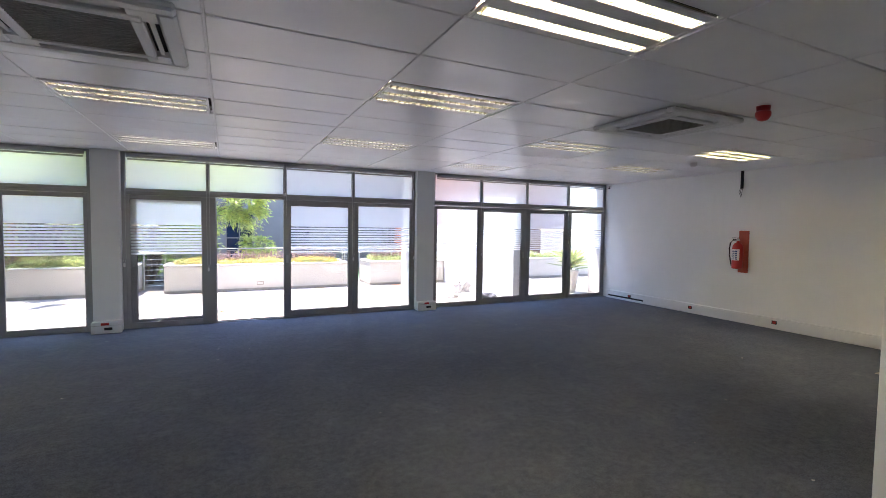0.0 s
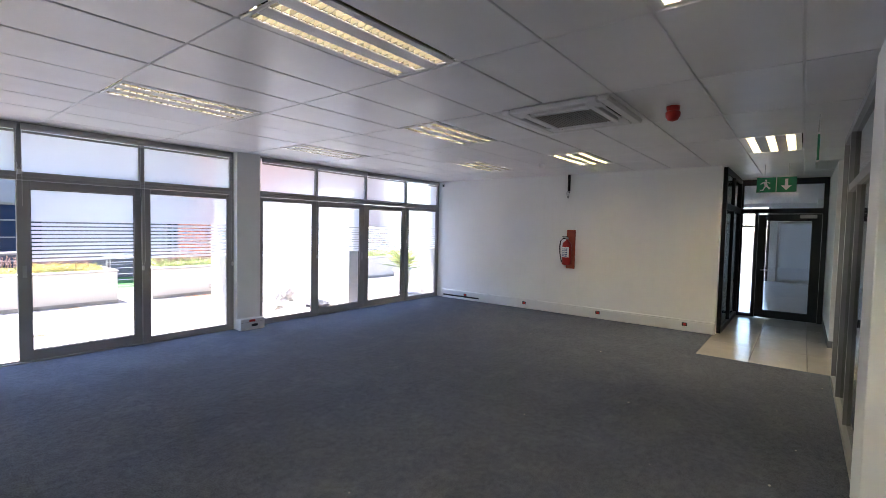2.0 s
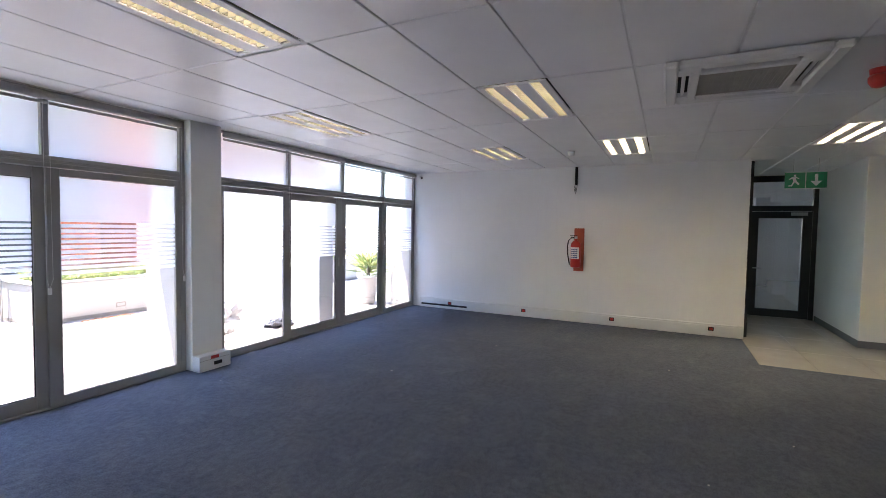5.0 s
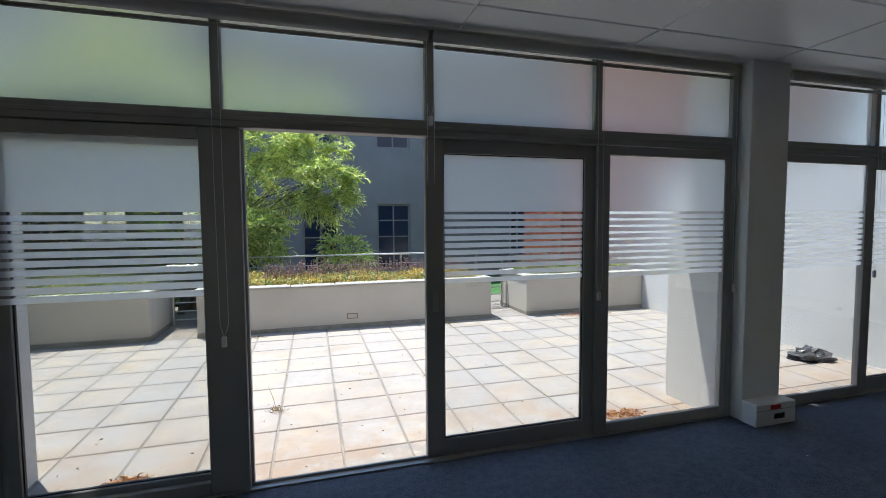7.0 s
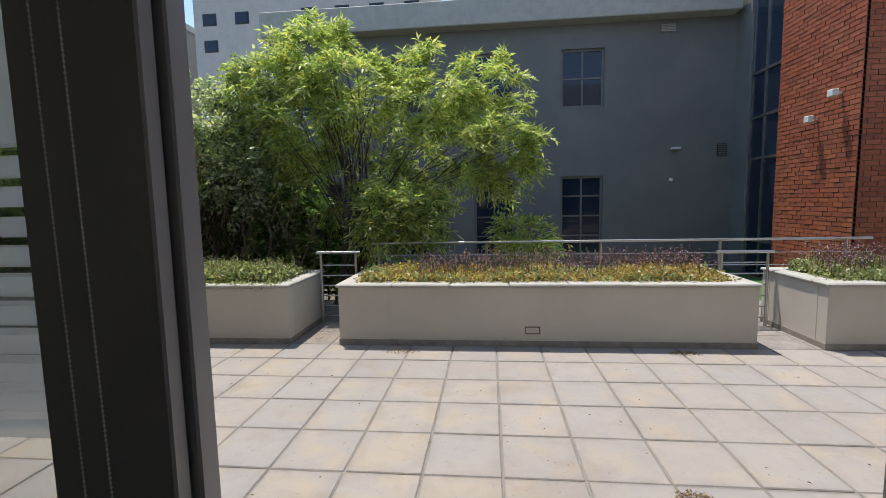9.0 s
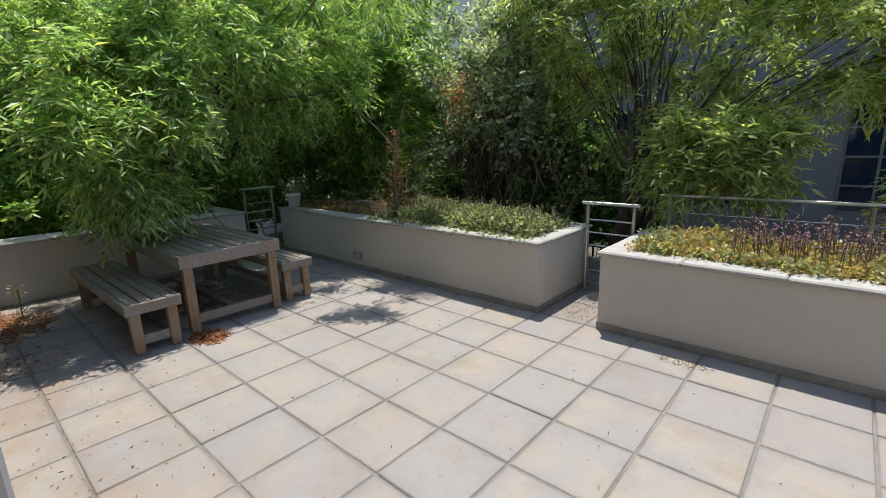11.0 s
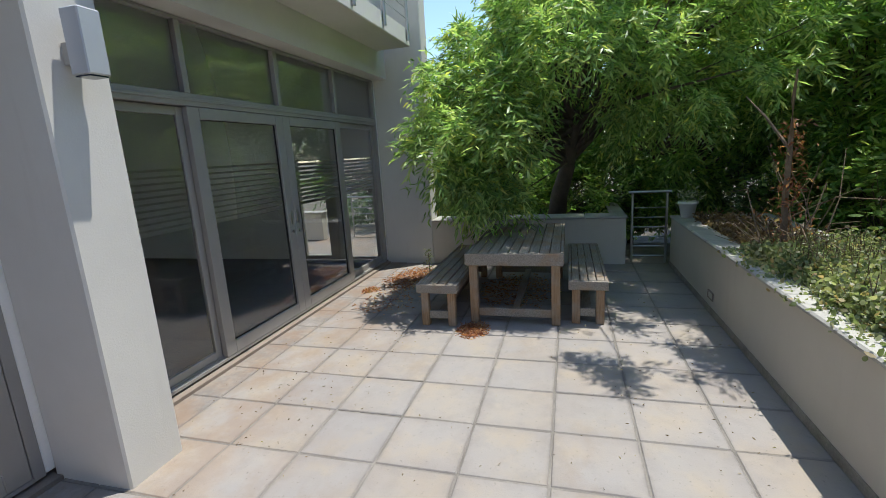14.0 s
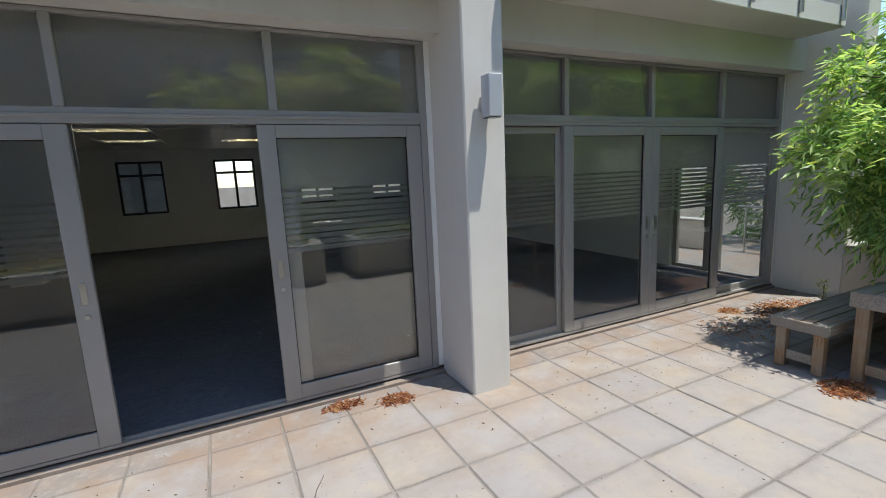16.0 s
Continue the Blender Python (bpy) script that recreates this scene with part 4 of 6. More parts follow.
mw = Nodes("reflective_window_glass")
M_WINGLASS = mw.surface((0.012, 0.022, 0.045), 0.04, 0.0, mw.bump(mw.noise(1.5, 2.0), 0.04, 0.05), 0.5, IOR=1.5)
gb = thing("grey_building", (0, GYB, -0.42), "dark grey plastered two-storey building with small-paned windows", "building", kind="structure")
openings = [(2.12, 3.20, 0.05, 2.13), (2.12, 3.20, 3.88, 5.34), (-0.15, 0.92, 3.88, 5.34), (-2.5, -1.43, 3.88, 5.34), (-0.15, 0.92, 0.05, 2.13), (-2.5, -1.43, 0.05, 2.13), (-4.85, -3.78, 3.88, 5.34), (-4.85, -3.78, 0.05, 2.13)]
gw = Mesh()
cols_x = sorted({(a, b) for a, b, _, _ in openings})
xx = -5.35
for a, b in cols_x:
    gw.box(xx, GYB, -0.42, a, GYB + 0.3, 6.0)
    gw.box(a, GYB, -0.42, b, GYB + 0.3, 0.05)
    gw.box(a, GYB, 2.13, b, GYB + 0.3, 3.88)
    gw.box(a, GYB, 5.34, b, GYB + 0.3, 6.0)
    xx = b
gw.box(xx, GYB, -0.42, 6.6, GYB + 0.3, 6.0)
part("wall", gw, M_GREYWALL, gb)
# a dark sheet stands for the shade of the rooms behind the windows
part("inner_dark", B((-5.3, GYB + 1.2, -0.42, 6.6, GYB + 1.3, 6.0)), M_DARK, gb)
part("roof", B((-5.7, GYB - 0.42, 5.93, 6.26, GYB + 6, 6.55), bevel=0.02), M_COPING, gb, "pale projecting roof edge")
for a, b, c, d in openings:
    framed_window(gb, a, b, c, d, GYB + 0.04, 2, 4 if d < 3 else 2)
for x, z in ((4.72, 5.72), ):
    vent = part("vent", B((x - 0.2, GYB - 0.03, z - 0.1, x + 0.2, GYB - 0.001, z + 0.1), bevel=0.01), M_GREYWALL, gb)
    for k in range(5):
        part("vent_slat", B((x - 0.17, GYB - 0.04, z - 0.085 + 0.037 * k, x + 0.17, GYB - 0.031, z - 0.065 + 0.037 * k)), M_COPING, vent)
v2 = part("vent", B((5.98, GYB - 0.03, 2.55, 6.22, GYB - 0.001, 2.85), bevel=0.01), M_DARK, gb)
for k in range(6):
    part("vent_slat", B((6.0, GYB - 0.04, 2.57 + 0.047 * k, 6.2, GYB - 0.031, 2.595 + 0.047 * k)), M_GREYWALL, v2)
part("wall_light", B((4.86, GYB - 0.16, 2.73, 5.06, GYB - 0.001, 2.79), bevel=0.01), M_WHITEWALL, gb)
part("wall_light", B((4.84, GYB - 0.06, 1.93, 4.92, GYB - 0.001, 2.01), bevel=0.01), M_WHITE, gb)

# stair wing: return wall, curtain glazing and red brick tower
XB = 6.35
sw = thing("stair_wing", (XB, 18, -0.42), "red brick tower with a tall glazed stair window", "building", kind="structure")
part("return_wall", B((XB, 19.66, -0.42, XB + 0.4, GYB - 0.002, 9.0)), M_GREYWALL, sw)
part("curtain_frame", B((XB + 0.05, 18.5, -0.3, XB + 0.11, 18.55, 9), (XB + 0.05, 19.08, -0.3, XB + 0.11, 19.13, 9), (XB + 0.05, 19.61, -0.3, XB + 0.11, 19.66, 9),
                       *[(XB + 0.045, 18.5, z, XB + 0.115, 19.66, z + 0.06) for z in (0.45, 2.35, 3.3, 4.3, 6.3, 7.3)]), M_STEEL, sw)
part("curtain_glass", B((XB + 0.075, 18.5, -0.3, XB + 0.085, 19.66, 9)), M_WINGLASS, sw)
part("tower_core", B((XB + 0.012, 16.33, -0.42, XB + 6, 18.5, 9.0), (XB + 0.12, 18.5, -0.42, XB + 6, 22, 8.9)), M_MORTAR, sw)

# ---- office fittings ----
def ceiling_light(x0, y0, lit):
    """A recessed three-tube fitting in one ceiling cell."""
    L = thing("ceiling_light", (x0 + 0.6, y0 + 0.3, CEIL), "recessed three-tube fluorescent ceiling light with louvres", "ceiling light", "ceiling lights")
    part("housing", B((x0 + 0.01, y0 + 0.01, CEIL + 0.076, x0 + 1.19, y0 + 0.59, CEIL + 0.084)), M_DARK, L)
    ys = [y0 + 0.02, y0 + 0.075, y0 + 0.155, y0 + 0.26, y0 + 0.34, y0 + 0.445, y0 + 0.525, y0 + 0.58]
    for a, b in ((ys[0], ys[1]), (ys[2], ys[3]), (ys[4], ys[5]), (ys[6], ys[7])):
        part("pan_strip", B((x0 + 0.04, a, CEIL - 0.002, x0 + 1.16, b, CEIL + 0.010), bevel=0.003), M_CEIL, L)
    for a, b in ((0.02, 0.0395), (1.1605, 1.18)):
        part("pan_end", B((x0 + a, y0 + 0.02, CEIL - 0.003, x0 + b, y0 + 0.58, CEIL + 0.0115), bevel=0.003), M_CEIL, L)
    for k, (a, b) in enumerate(((ys[1], ys[2]), (ys[3], ys[4]), (ys[5], ys[6]))):
        c = (a + b) / 2
        lv = Mesh()
        lv.poly([(x0 + 0.04, a, CEIL + 0.011), (x0 + 1.16, a, CEIL + 0.011), (x0 + 1.16, a + 0.008, CEIL + 0.060), (x0 + 0.04, a + 0.008, CEIL + 0.060)])
        lv.poly([(x0 + 0.04, b, CEIL + 0.011), (x0 + 0.04, b - 0.008, CEIL + 0.060), (x0 + 1.16, b - 0.008, CEIL + 0.060), (x0 + 1.16, b, CEIL + 0.011)])
        lv.poly([(x0 + 0.04, a + 0.007, CEIL + 0.0595), (x0 + 1.16, a + 0.007, CEIL + 0.0595), (x0 + 1.16, b - 0.007, CEIL + 0.0595), (x0 + 0.04, b - 0.007, CEIL + 0.0595)])
        for q in range(22):
            xq = x0 + 0.06 + q * 0.0510
            lv.box(xq, a + 0.003, CEIL + 0.001, xq + 0.006, b - 0.003, CEIL + 0.030)
        part("louvre", lv, M_LOUVRE, L)
        part("tube", Mesh().tube([(x0 + 0.05, c, CEIL + 0.048), (x0 + 1.15, c, CEIL + 0.048)], 0.008, 8), M_TUBE if lit else M_TUBEDIM, L, "lit fluorescent tube" if lit else "unlit fluorescent tube with a faint glow added")


for x0, y0 in LIGHT_CELLS:
    ceiling_light(x0, y0, (x0, y0) in LIT_CELLS)


def cassette(cx, cy):
    """A four-way air-conditioning cassette under the ceiling."""
    a = thing("air_conditioner", (cx, cy, CEIL - 0.05), "white four-way ceiling cassette air conditioner", "air conditioner", "ceiling cassettes")
    h, z0, z1 = 0.49, CEIL - 0.05, CEIL - 0.002
    m = Mesh()
    inner, o1, o2 = 0.27, 0.33, 0.40
    for s0, s1, t0, t1 in ((-h, h, o2, h), (-h, h, -h, -o2), (-h, -o2, -o2, o2), (o2, h, -o2, o2)):
        m.cbox(cx + s0, cy + t0, z0, cx + s1, cy + t1, z1, b=0.014)
    for s0, s1, t0, t1 in ((-o1, o1, inner, o1), (-o1, o1, -o1, -inner), (-o1, -inner, -inner, inner), (inner, o1, -inner, inner)):
        m.cbox(cx + s0, cy + t0, z0 - 0.004, cx + s1, cy + t1, z1, b=0.008)
    for s in (-1, 1):
        for t in (-1, 1):
            m.box(cx + s * 0.27, cy + t * 0.33, z0 + 0.004, cx + s * 0.40, cy + t * 0.40, z1)
            m.box(cx + s * 0.33, cy + t * 0.27, z0 + 0.0045, cx + s * 0.40, cy + t * 0.33, z1)
    part("frame", m, M_PLASTIC, a)
    # the slots' inner shade is a near-black plate behind the flaps
    part("air_slot", B((cx - o2, cy - o2, z1 - 0.008, cx + o2, cy + o2, z1 - 0.004)), M_DARK, a, "dark plate that stands for the shade in the air slots")
    for s0, s1, t0, t1 in ((-0.25, 0.25, 0.352, 0.378), (-0.25, 0.25, -0.378, -0.352), (-0.378, -0.352, -0.25, 0.25), (0.352, 0.378, -0.25, 0.25)):
        part("flap", B((cx + s0, cy + t0, z0 + 0.012, cx + s1, cy + t1, z0 + 0.020), bevel=0.003), M_PLASTIC, a)
    g = part("grille", B((cx - inner, cy - inner, z0 + 0.006, cx + inner, cy + inner, z0 + 0.012)), M_GRILLE, a, "dusty grey-brown intake grille")
    for k in range(18):
        y = cy - inner + 0.015 + k * 0.03
        part("grille_bar", B((cx - inner, y, z0 + 0.001, cx + inner, y + 0.006, z0 + 0.006)), M_GRILLE, g)


for c in CASSETTES:
    cassette(*c)

# trunking along the east wall
tr = thing("cable_trunking", (XE - 0.03, 5.6, 0.0), "white plastic cable trunking along the foot of the wall", "trunking")
part("body", B((XE - 0.045, 2.76, 0.0, XE - 0.001, 8.42, 0.19), bevel=0.004), M_PLASTIC, tr)
part("lid", B((XE - 0.052, 2.77, 0.055, XE - 0.0455, 7.35, 0.165), bevel=0.002), M_PLASTIC, tr)
# shade inside the open stretch, drawn as a dark strip on the body
part("open_channel", B((XE - 0.048, 7.36, 0.05, XE - 0.0455, 8.38, 0.085)), M_DARK, tr, "open stretch of trunking, its shade drawn as a dark strip")
for y in (7.73, 6.21, 4.66, 3.19):
    s = part("socket", B((XE - 0.062, y - 0.04, 0.085, XE - 0.0522, y + 0.04, 0.145), bevel=0.003), M_DARK, tr, "dark red socket")
    part("rocker", B((XE - 0.066, y - 0.028, 0.095, XE - 0.0622, y + 0.022, 0.135), bevel=0.002), M_RED, s)
# socket boxes at the feet of the pillars
for x0, x1 in ((-1.90, -1.54), (3.29, 3.67)):
    bx = thing("floor_box", ((x0 + x1) / 2, 8.45, 0), "white socket box at the foot of the pillar", "socket box", "pillar socket boxes")
    part("body", B((x0 - 0.005, 8.375, 0.0, x1 + 0.01, 8.498, 0.17), bevel=0.005), M_PLASTIC, bx)
    part("seam", B((x0, 8.3735, 0.118, x1, 8.3748, 0.122)), M_GRILLE, bx)
    xm = (x0 + x1) / 2
    part("socket", B((xm - 0.06, 8.366, 0.125, xm + 0.04, 8.3745, 0.16), bevel=0.003), M_RED, bx, "dark red double socket")
    part("socket", B((xm - 0.02, 8.366, 0.05, xm + 0.08, 8.3745, 0.09), bevel=0.003), M_DARK, bx)

# fire extinguisher on its board
fx, fy = XE, 5.245
board = thing("extinguisher_board", (XE, fy, 0.9), "red painted backing board screwed to the wall", "board")
part("board", B((XE - 0.022, fy - 0.085, 0.905, XE - 0.001, fy + 0.085, 1.66), bevel=0.003), M_REDBOARD, board)
ex = thing("fire_extinguisher", (XE - 0.12, fy + 0.03, 0.98), "red fire extinguisher with a black hose and white label", "fire extinguisher")
cx, cy = XE - 0.125, fy + 0.035
part("cylinder", Mesh().lathe(cx, cy, [(0.06, 0.975), (0.085, 0.99), (0.087, 1.0), (0.087, 1.36), (0.078, 1.40), (0.05, 1.435), (0.025, 1.45), (0.022, 1.475)], 28), M_RED, ex, smooth=True)
part("bracket", B((XE - 0.05, cy - 0.03, 1.30, XE - 0.0225, cy + 0.03, 1.36), (XE - 0.05, cy - 0.03, 1.0, XE - 0.0225, cy + 0.03, 1.03)), M_STEEL, ex)
valve = part("valve", Mesh().lathe(cx, cy, [(0.02, 1.4755), (0.026, 1.48), (0.026, 1.51), (0.016, 1.52)], 16), M_STEEL, ex)
part("lever", B((cx - 0.012, cy - 0.02, 1.525, cx + 0.012, cy + 0.10, 1.535), (cx - 0.012, cy + 0.01, 1.50, cx + 0.012, cy + 0.09, 1.508), bevel=0.003), M_RUBBER, valve)
part("hose", Mesh().tube([(cx, cy + 0.02, 1.495), (cx - 0.01, cy + 0.08, 1.49), (cx - 0.015, cy + 0.125, 1.44), (cx - 0.015, cy + 0.14, 1.34), (cx - 0.01, cy + 0.135, 1.20), (cx - 0.008, cy + 0.115, 1.10), (cx - 0.006, cy + 0.098, 1.02)], 0.011, 10), M_RUBBER, ex, "black rubber hose", True)
lab = Mesh()
for k in range(8):
    a0, a1 = math.radians(118 + 14 * k), math.radians(118 + 14 * (k + 1))
    lab.poly([(cx + 0.0885 * math.cos(a), cy + 0.0885 * math.sin(a), z) for a, z in ((a0, 1.13), (a1, 1.13), (a1, 1.33), (a0, 1.33))])
label_part = part("label", lab, M_WHITE, ex, "white instruction label")
marks = Mesh()
for k in range(5):
    z = 1.30 - 0.034 * k
    for j in range(3):
        a0, a1 = math.radians(135 + 26 * j), math.radians(135 + 26 * j + 20)
        marks.poly([(cx + 0.0895 * math.cos(a), cy + 0.0895 * math.sin(a), zz) for a, zz in ((a0, z - 0.02), (a1, z - 0.02), (a1, z), (a0, z))])
part("print", marks, varied("blue_print", (0.03, 0.06, 0.18), (0.04, 0.08, 0.22), 0.1, 0.5), label_part)

# bare cable end below the ceiling, detectors, bell, camera
cb = thing("cable_drop", (XE - 0.02, 5.32, 2.3), "black cable ends hanging from the ceiling", "cable")
part("conduit", B((XE - 0.03, 5.30, 2.42, XE - 0.001, 5.345, CEIL - 0.001), bevel=0.004), M_RUBBER, cb)
for k in range(3):
    y = 5.30 + 0.02 * k
    part("wire", Mesh().tube([(XE - 0.02, y, 2.44), (XE - 0.03 - 0.01 * k, y + 0.012, 2.36), (XE - 0.02, y + 0.02 - 0.015 * k, 2.30 - 0.02 * k)], 0.004, 6), M_RUBBER, cb)
solid("smoke_detector", Mesh().lathe(6.70, 5.12, [(0.03, 2.675), (0.045, 2.685), (0.05, 2.71), (0.055, 2.72), (0.055, CEIL)], 20), M_PLASTIC, "white round smoke detector on the ceiling", "smoke detector", smooth=True)
bell = thing("fire_siren", (4.13, 2.62, CEIL), "red fire siren on the ceiling", "siren")
part("base", Mesh().lathe(4.13, 2.62, [(0.05, 2.70), (0.055, CEIL)], 20), M_RED, bell, smooth=True)
part("horn", Mesh().lathe(4.13, 2.62, [(0.018, 2.615), (0.04, 2.625), (0.058, 2.655), (0.06, 2.685), (0.05, 2.70)], 20), M_RED, bell, smooth=True)
cmr = thing("security_camera", (8.25, 8.45, 2.66), "small white security camera in the ceiling corner", "camera")
part("bracket", Mesh().tube([(XE - 0.002, 8.44, 2.68), (8.27, 8.44, 2.67)], 0.018, 10), M_PLASTIC, cmr)
hd = part("body", Mesh().tube([(8.28, 8.45, 2.665), (8.20, 8.37, 2.635)], 0.032, 14), M_PLASTIC, cmr)
part("lens", Mesh().tube([(8.2005, 8.3705, 2.6352), (8.195, 8.365, 2.633)], 0.022, 14), M_RUBBER, hd, "black lens")


# exit signs: a running figure and an arrow on green
def exit_sign(at, along, name_label):
    """at: middle of the plate; along: unit vector of its width."""
    s = thing("exit_sign", at, name_label, "exit sign", "exit signs")
    c, u = Vector(at), Vector(along)
    n = Vector((u.y, -u.x, 0))

    def slab(points, depth0, depth1, mat, nm, parent):
        m = Mesh()
        f = [c + u * (1.25 * a) + Vector((0, 0, 1.25 * b)) + n * depth1 for a, b in points]
        g = [c + u * (1.25 * a) + Vector((0, 0, 1.25 * b)) + n * depth0 for a, b in points]
        m.poly(f)
        m.poly(g[::-1])
        for i in range(len(f)):
            j = (i + 1) % len(f)
            m.poly([f[i], g[i], g[j], f[j]])
        return part(nm, m, mat, parent)

    plate = slab([(-0.20, -0.10), (0.20, -0.10), (0.20, 0.10), (-0.20, 0.10)], -0.008, 0.008, M_SIGN, "plate", s)
    edge = [((-0.205, 0.092), (0.205, 0.092), (0.205, 0.102), (-0.205, 0.102)), ((-0.205, -0.102), (0.205, -0.102), (0.205, -0.092), (-0.205, -0.092)), ((-0.004, -0.092), (0.004, -0.092), (0.004, 0.092), (-0.004, 0.092))]
    for e in edge:
        slab(e, -0.0095, 0.0095, M_WHITE, "border", plate)
    for d0, d1, f in ((0.0082, 0.0100, 1), (-0.0100, -0.0082, -1)):
        ar = [(0.085, 0.07), (0.115, 0.07), (0.115, -0.01), (0.155, -0.01), (0.10, -0.07), (0.045, -0.01), (0.085, -0.01)]
        slab(ar, d0, d1, M_WHITE, "arrow", plate)
        man = [[(-0.115, 0.045), (-0.095, 0.045), (-0.095, 0.068), (-0.115, 0.068)], [(-0.135, 0.04), (-0.10, 0.04), (-0.085, -0.01), (-0.115, -0.015)], [(-0.11, -0.012), (-0.09, -0.008), (-0.055, -0.04), (-0.07, -0.055)],
               [(-0.118, -0.012), (-0.10, -0.014), (-0.13, -0.07), (-0.165, -0.07), (-0.165, -0.058), (-0.138, -0.055)], [(-0.105, 0.035), (-0.065, 0.015), (-0.06, 0.025), (-0.10, 0.045)], [(-0.135, 0.04), (-0.165, 0.015), (-0.158, 0.005), (-0.125, 0.025)]]
        for q in man:
            slab(q, d0, d1, M_WHITE, "figure", plate)
    for a in (-0.15, 0.15):
        p = c + u * a
        part("hanger", Mesh().tube([(p.x, p.y, p.z + 0.125), (p.x, p.y, CEIL)], 0.003, 6), M_STEEL, s)


exit_sign((8.49, 2.05, 2.42), (0, -1, 0), "green exit sign with a running figure and an arrow")
exit_sign((5.25, 1.62, 2.43), (1, 0, 0), "green exit sign beside the glass partition")

# bead chains of the blinds
rb = random.Random(3)
for x, low in ((-0.36, 0.92), (2.05, 1.05), (0.84, 2.2), (4.82, 1.1), (7.18, 1.35), (-3.02, 1.0), (-1.51, 1.02), (3.26, 1.05)):
    ch = thing("blind_chain", (x, GY - 0.02, low), "white bead chain hanging from a roller blind", "blind chain", "blind chains")
    d = 0.022
    y = GY - 0.024
    line = [Vector(p) for p in ((x - d, y, 2.66), (x - d, y - 0.004, 1.8), (x - d + 0.004, y, low + 0.08), (x, y, low), (x + d + 0.004, y, low + 0.08), (x + d, y - 0.004, 1.8), (x + d, y, 2.66))]
    beads = Mesh().tube(line, 0.0011, 4)
    for p, q in zip(line[:-1], line[1:]):
        n = max(2, int((q - p).length / 0.0075))
        for k in range(n):
            c, r, o = p.lerp(q, k / n), 0.0028, len(beads.v)
            beads.v += [(c.x + r, c.y, c.z), (c.x - r, c.y, c.z), (c.x, c.y + r, c.z), (c.x, c.y - r, c.z), (c.x, c.y, c.z + r), (c.x, c.y, c.z - r)]
            beads.f += [(o + e, o + g, o + h) for e, g, h in ((0, 2, 4), (2, 1, 4), (1, 3, 4), (3, 0, 4), (2, 0, 5), (1, 2, 5), (3, 1, 5), (0, 3, 5))]
    tagged(part("bead_chain", beads, M_PLASTIC, ch), kind="stuff")
    part("weight", B((x - 0.014, y - 0.010, low - 0.05, x + 0.014, y + 0.008, low + 0.01), bevel=0.004), M_PLASTIC, ch)
# small litter on the carpet
lm = Mesh()
rl = random.Random(9)
for k in range(46):
    x, y, s, a = rl.uniform(-3.5, 7.5), rl.uniform(1.2, 8.2), rl.uniform(0.006, 0.02), rl.uniform(0, 6.28)
    lm.poly([(x + s * math.cos(a + q), y + s * 0.7 * math.sin(a + q), 0.004 + 0.004 * rl.random()) for q in (0, 1.7, 3.1, 4.6)])
tagged(solid("carpet_litter", lm, M_COPING, "small paper flecks lying on the carpet", "litter", "stuff"))

# ---- planting ----
def leaf_mesh(name, pos, way, length, width, material, rng, origin=(0, 0, 0), blunt=False, flat=0.0):
    """Many leaves in one mesh: each a folded blade of four corners, or of six where the leaf is blunt."""
    n = len(pos)
    way = way / np.linalg.norm(way, axis=1, keepdims=True)
    rand = rng.normal(size=(n, 3)) + np.array([0, 0, flat])
    side = np.cross(way, rand)
    side /= np.linalg.norm(side, axis=1, keepdims=True) + 1e-9
    up = np.cross(side, way)
    l, w = length[:, None], width[:, None]
    pos = pos - np.array(origin)
    if blunt:
        corners = [pos, pos + way * l * 0.3 + side * w * 0.5 + up * w * 0.1, pos + way * l * 0.75 + side * w * 0.42 + up * w * 0.1, pos + way * l - up * w * 0.1, pos + way * l * 0.75 - side * w * 0.42 + up * w * 0.1, pos + way * l * 0.3 - side * w * 0.5 + up * w * 0.1]
    else:
        corners = [pos, pos + way * l * 0.42 + side * w * 0.5 + up * w * 0.12, pos + way * l - up * l * 0.12, pos + way * l * 0.42 - side * w * 0.5 + up * w * 0.12]
    k = len(corners)
    verts = np.stack(corners, axis=1).reshape(-1, 3)
    me = bpy.data.meshes.new(name)
    me.vertices.add(n * k)
    me.vertices.foreach_set("co", verts.ravel())
    me.loops.add(n * k)
    me.loops.foreach_set("vertex_index", np.arange(n * k, dtype=np.int32))
    me.polygons.add(n)
    me.polygons.foreach_set("loop_start", np.arange(0, n * k, k, dtype=np.int32))
    me.materials.append(material)
    me.update(calc_edges=True)
    me.validate()
    return me


def in_lobes(lobes, n, rng, shell=0.55):
    """Points in a union of ellipsoids, nearer their skins than their middles."""
    share = np.array([l[6] for l in lobes], float)
    pick = rng.choice(len(lobes), n, p=share / share.sum())
    arr = np.array([l[:6] for l in lobes], float)[pick]
    d = rng.normal(size=(n, 3))
    d /= np.linalg.norm(d, axis=1, keepdims=True)
    r = shell + (1 - shell) * rng.random((n, 1)) ** 0.7
    r = r * (1 + 0.22 * rng.normal(size=(n, 1)) * 0.6)
    return arr[:, :3] + d * r * arr[:, 3:], d


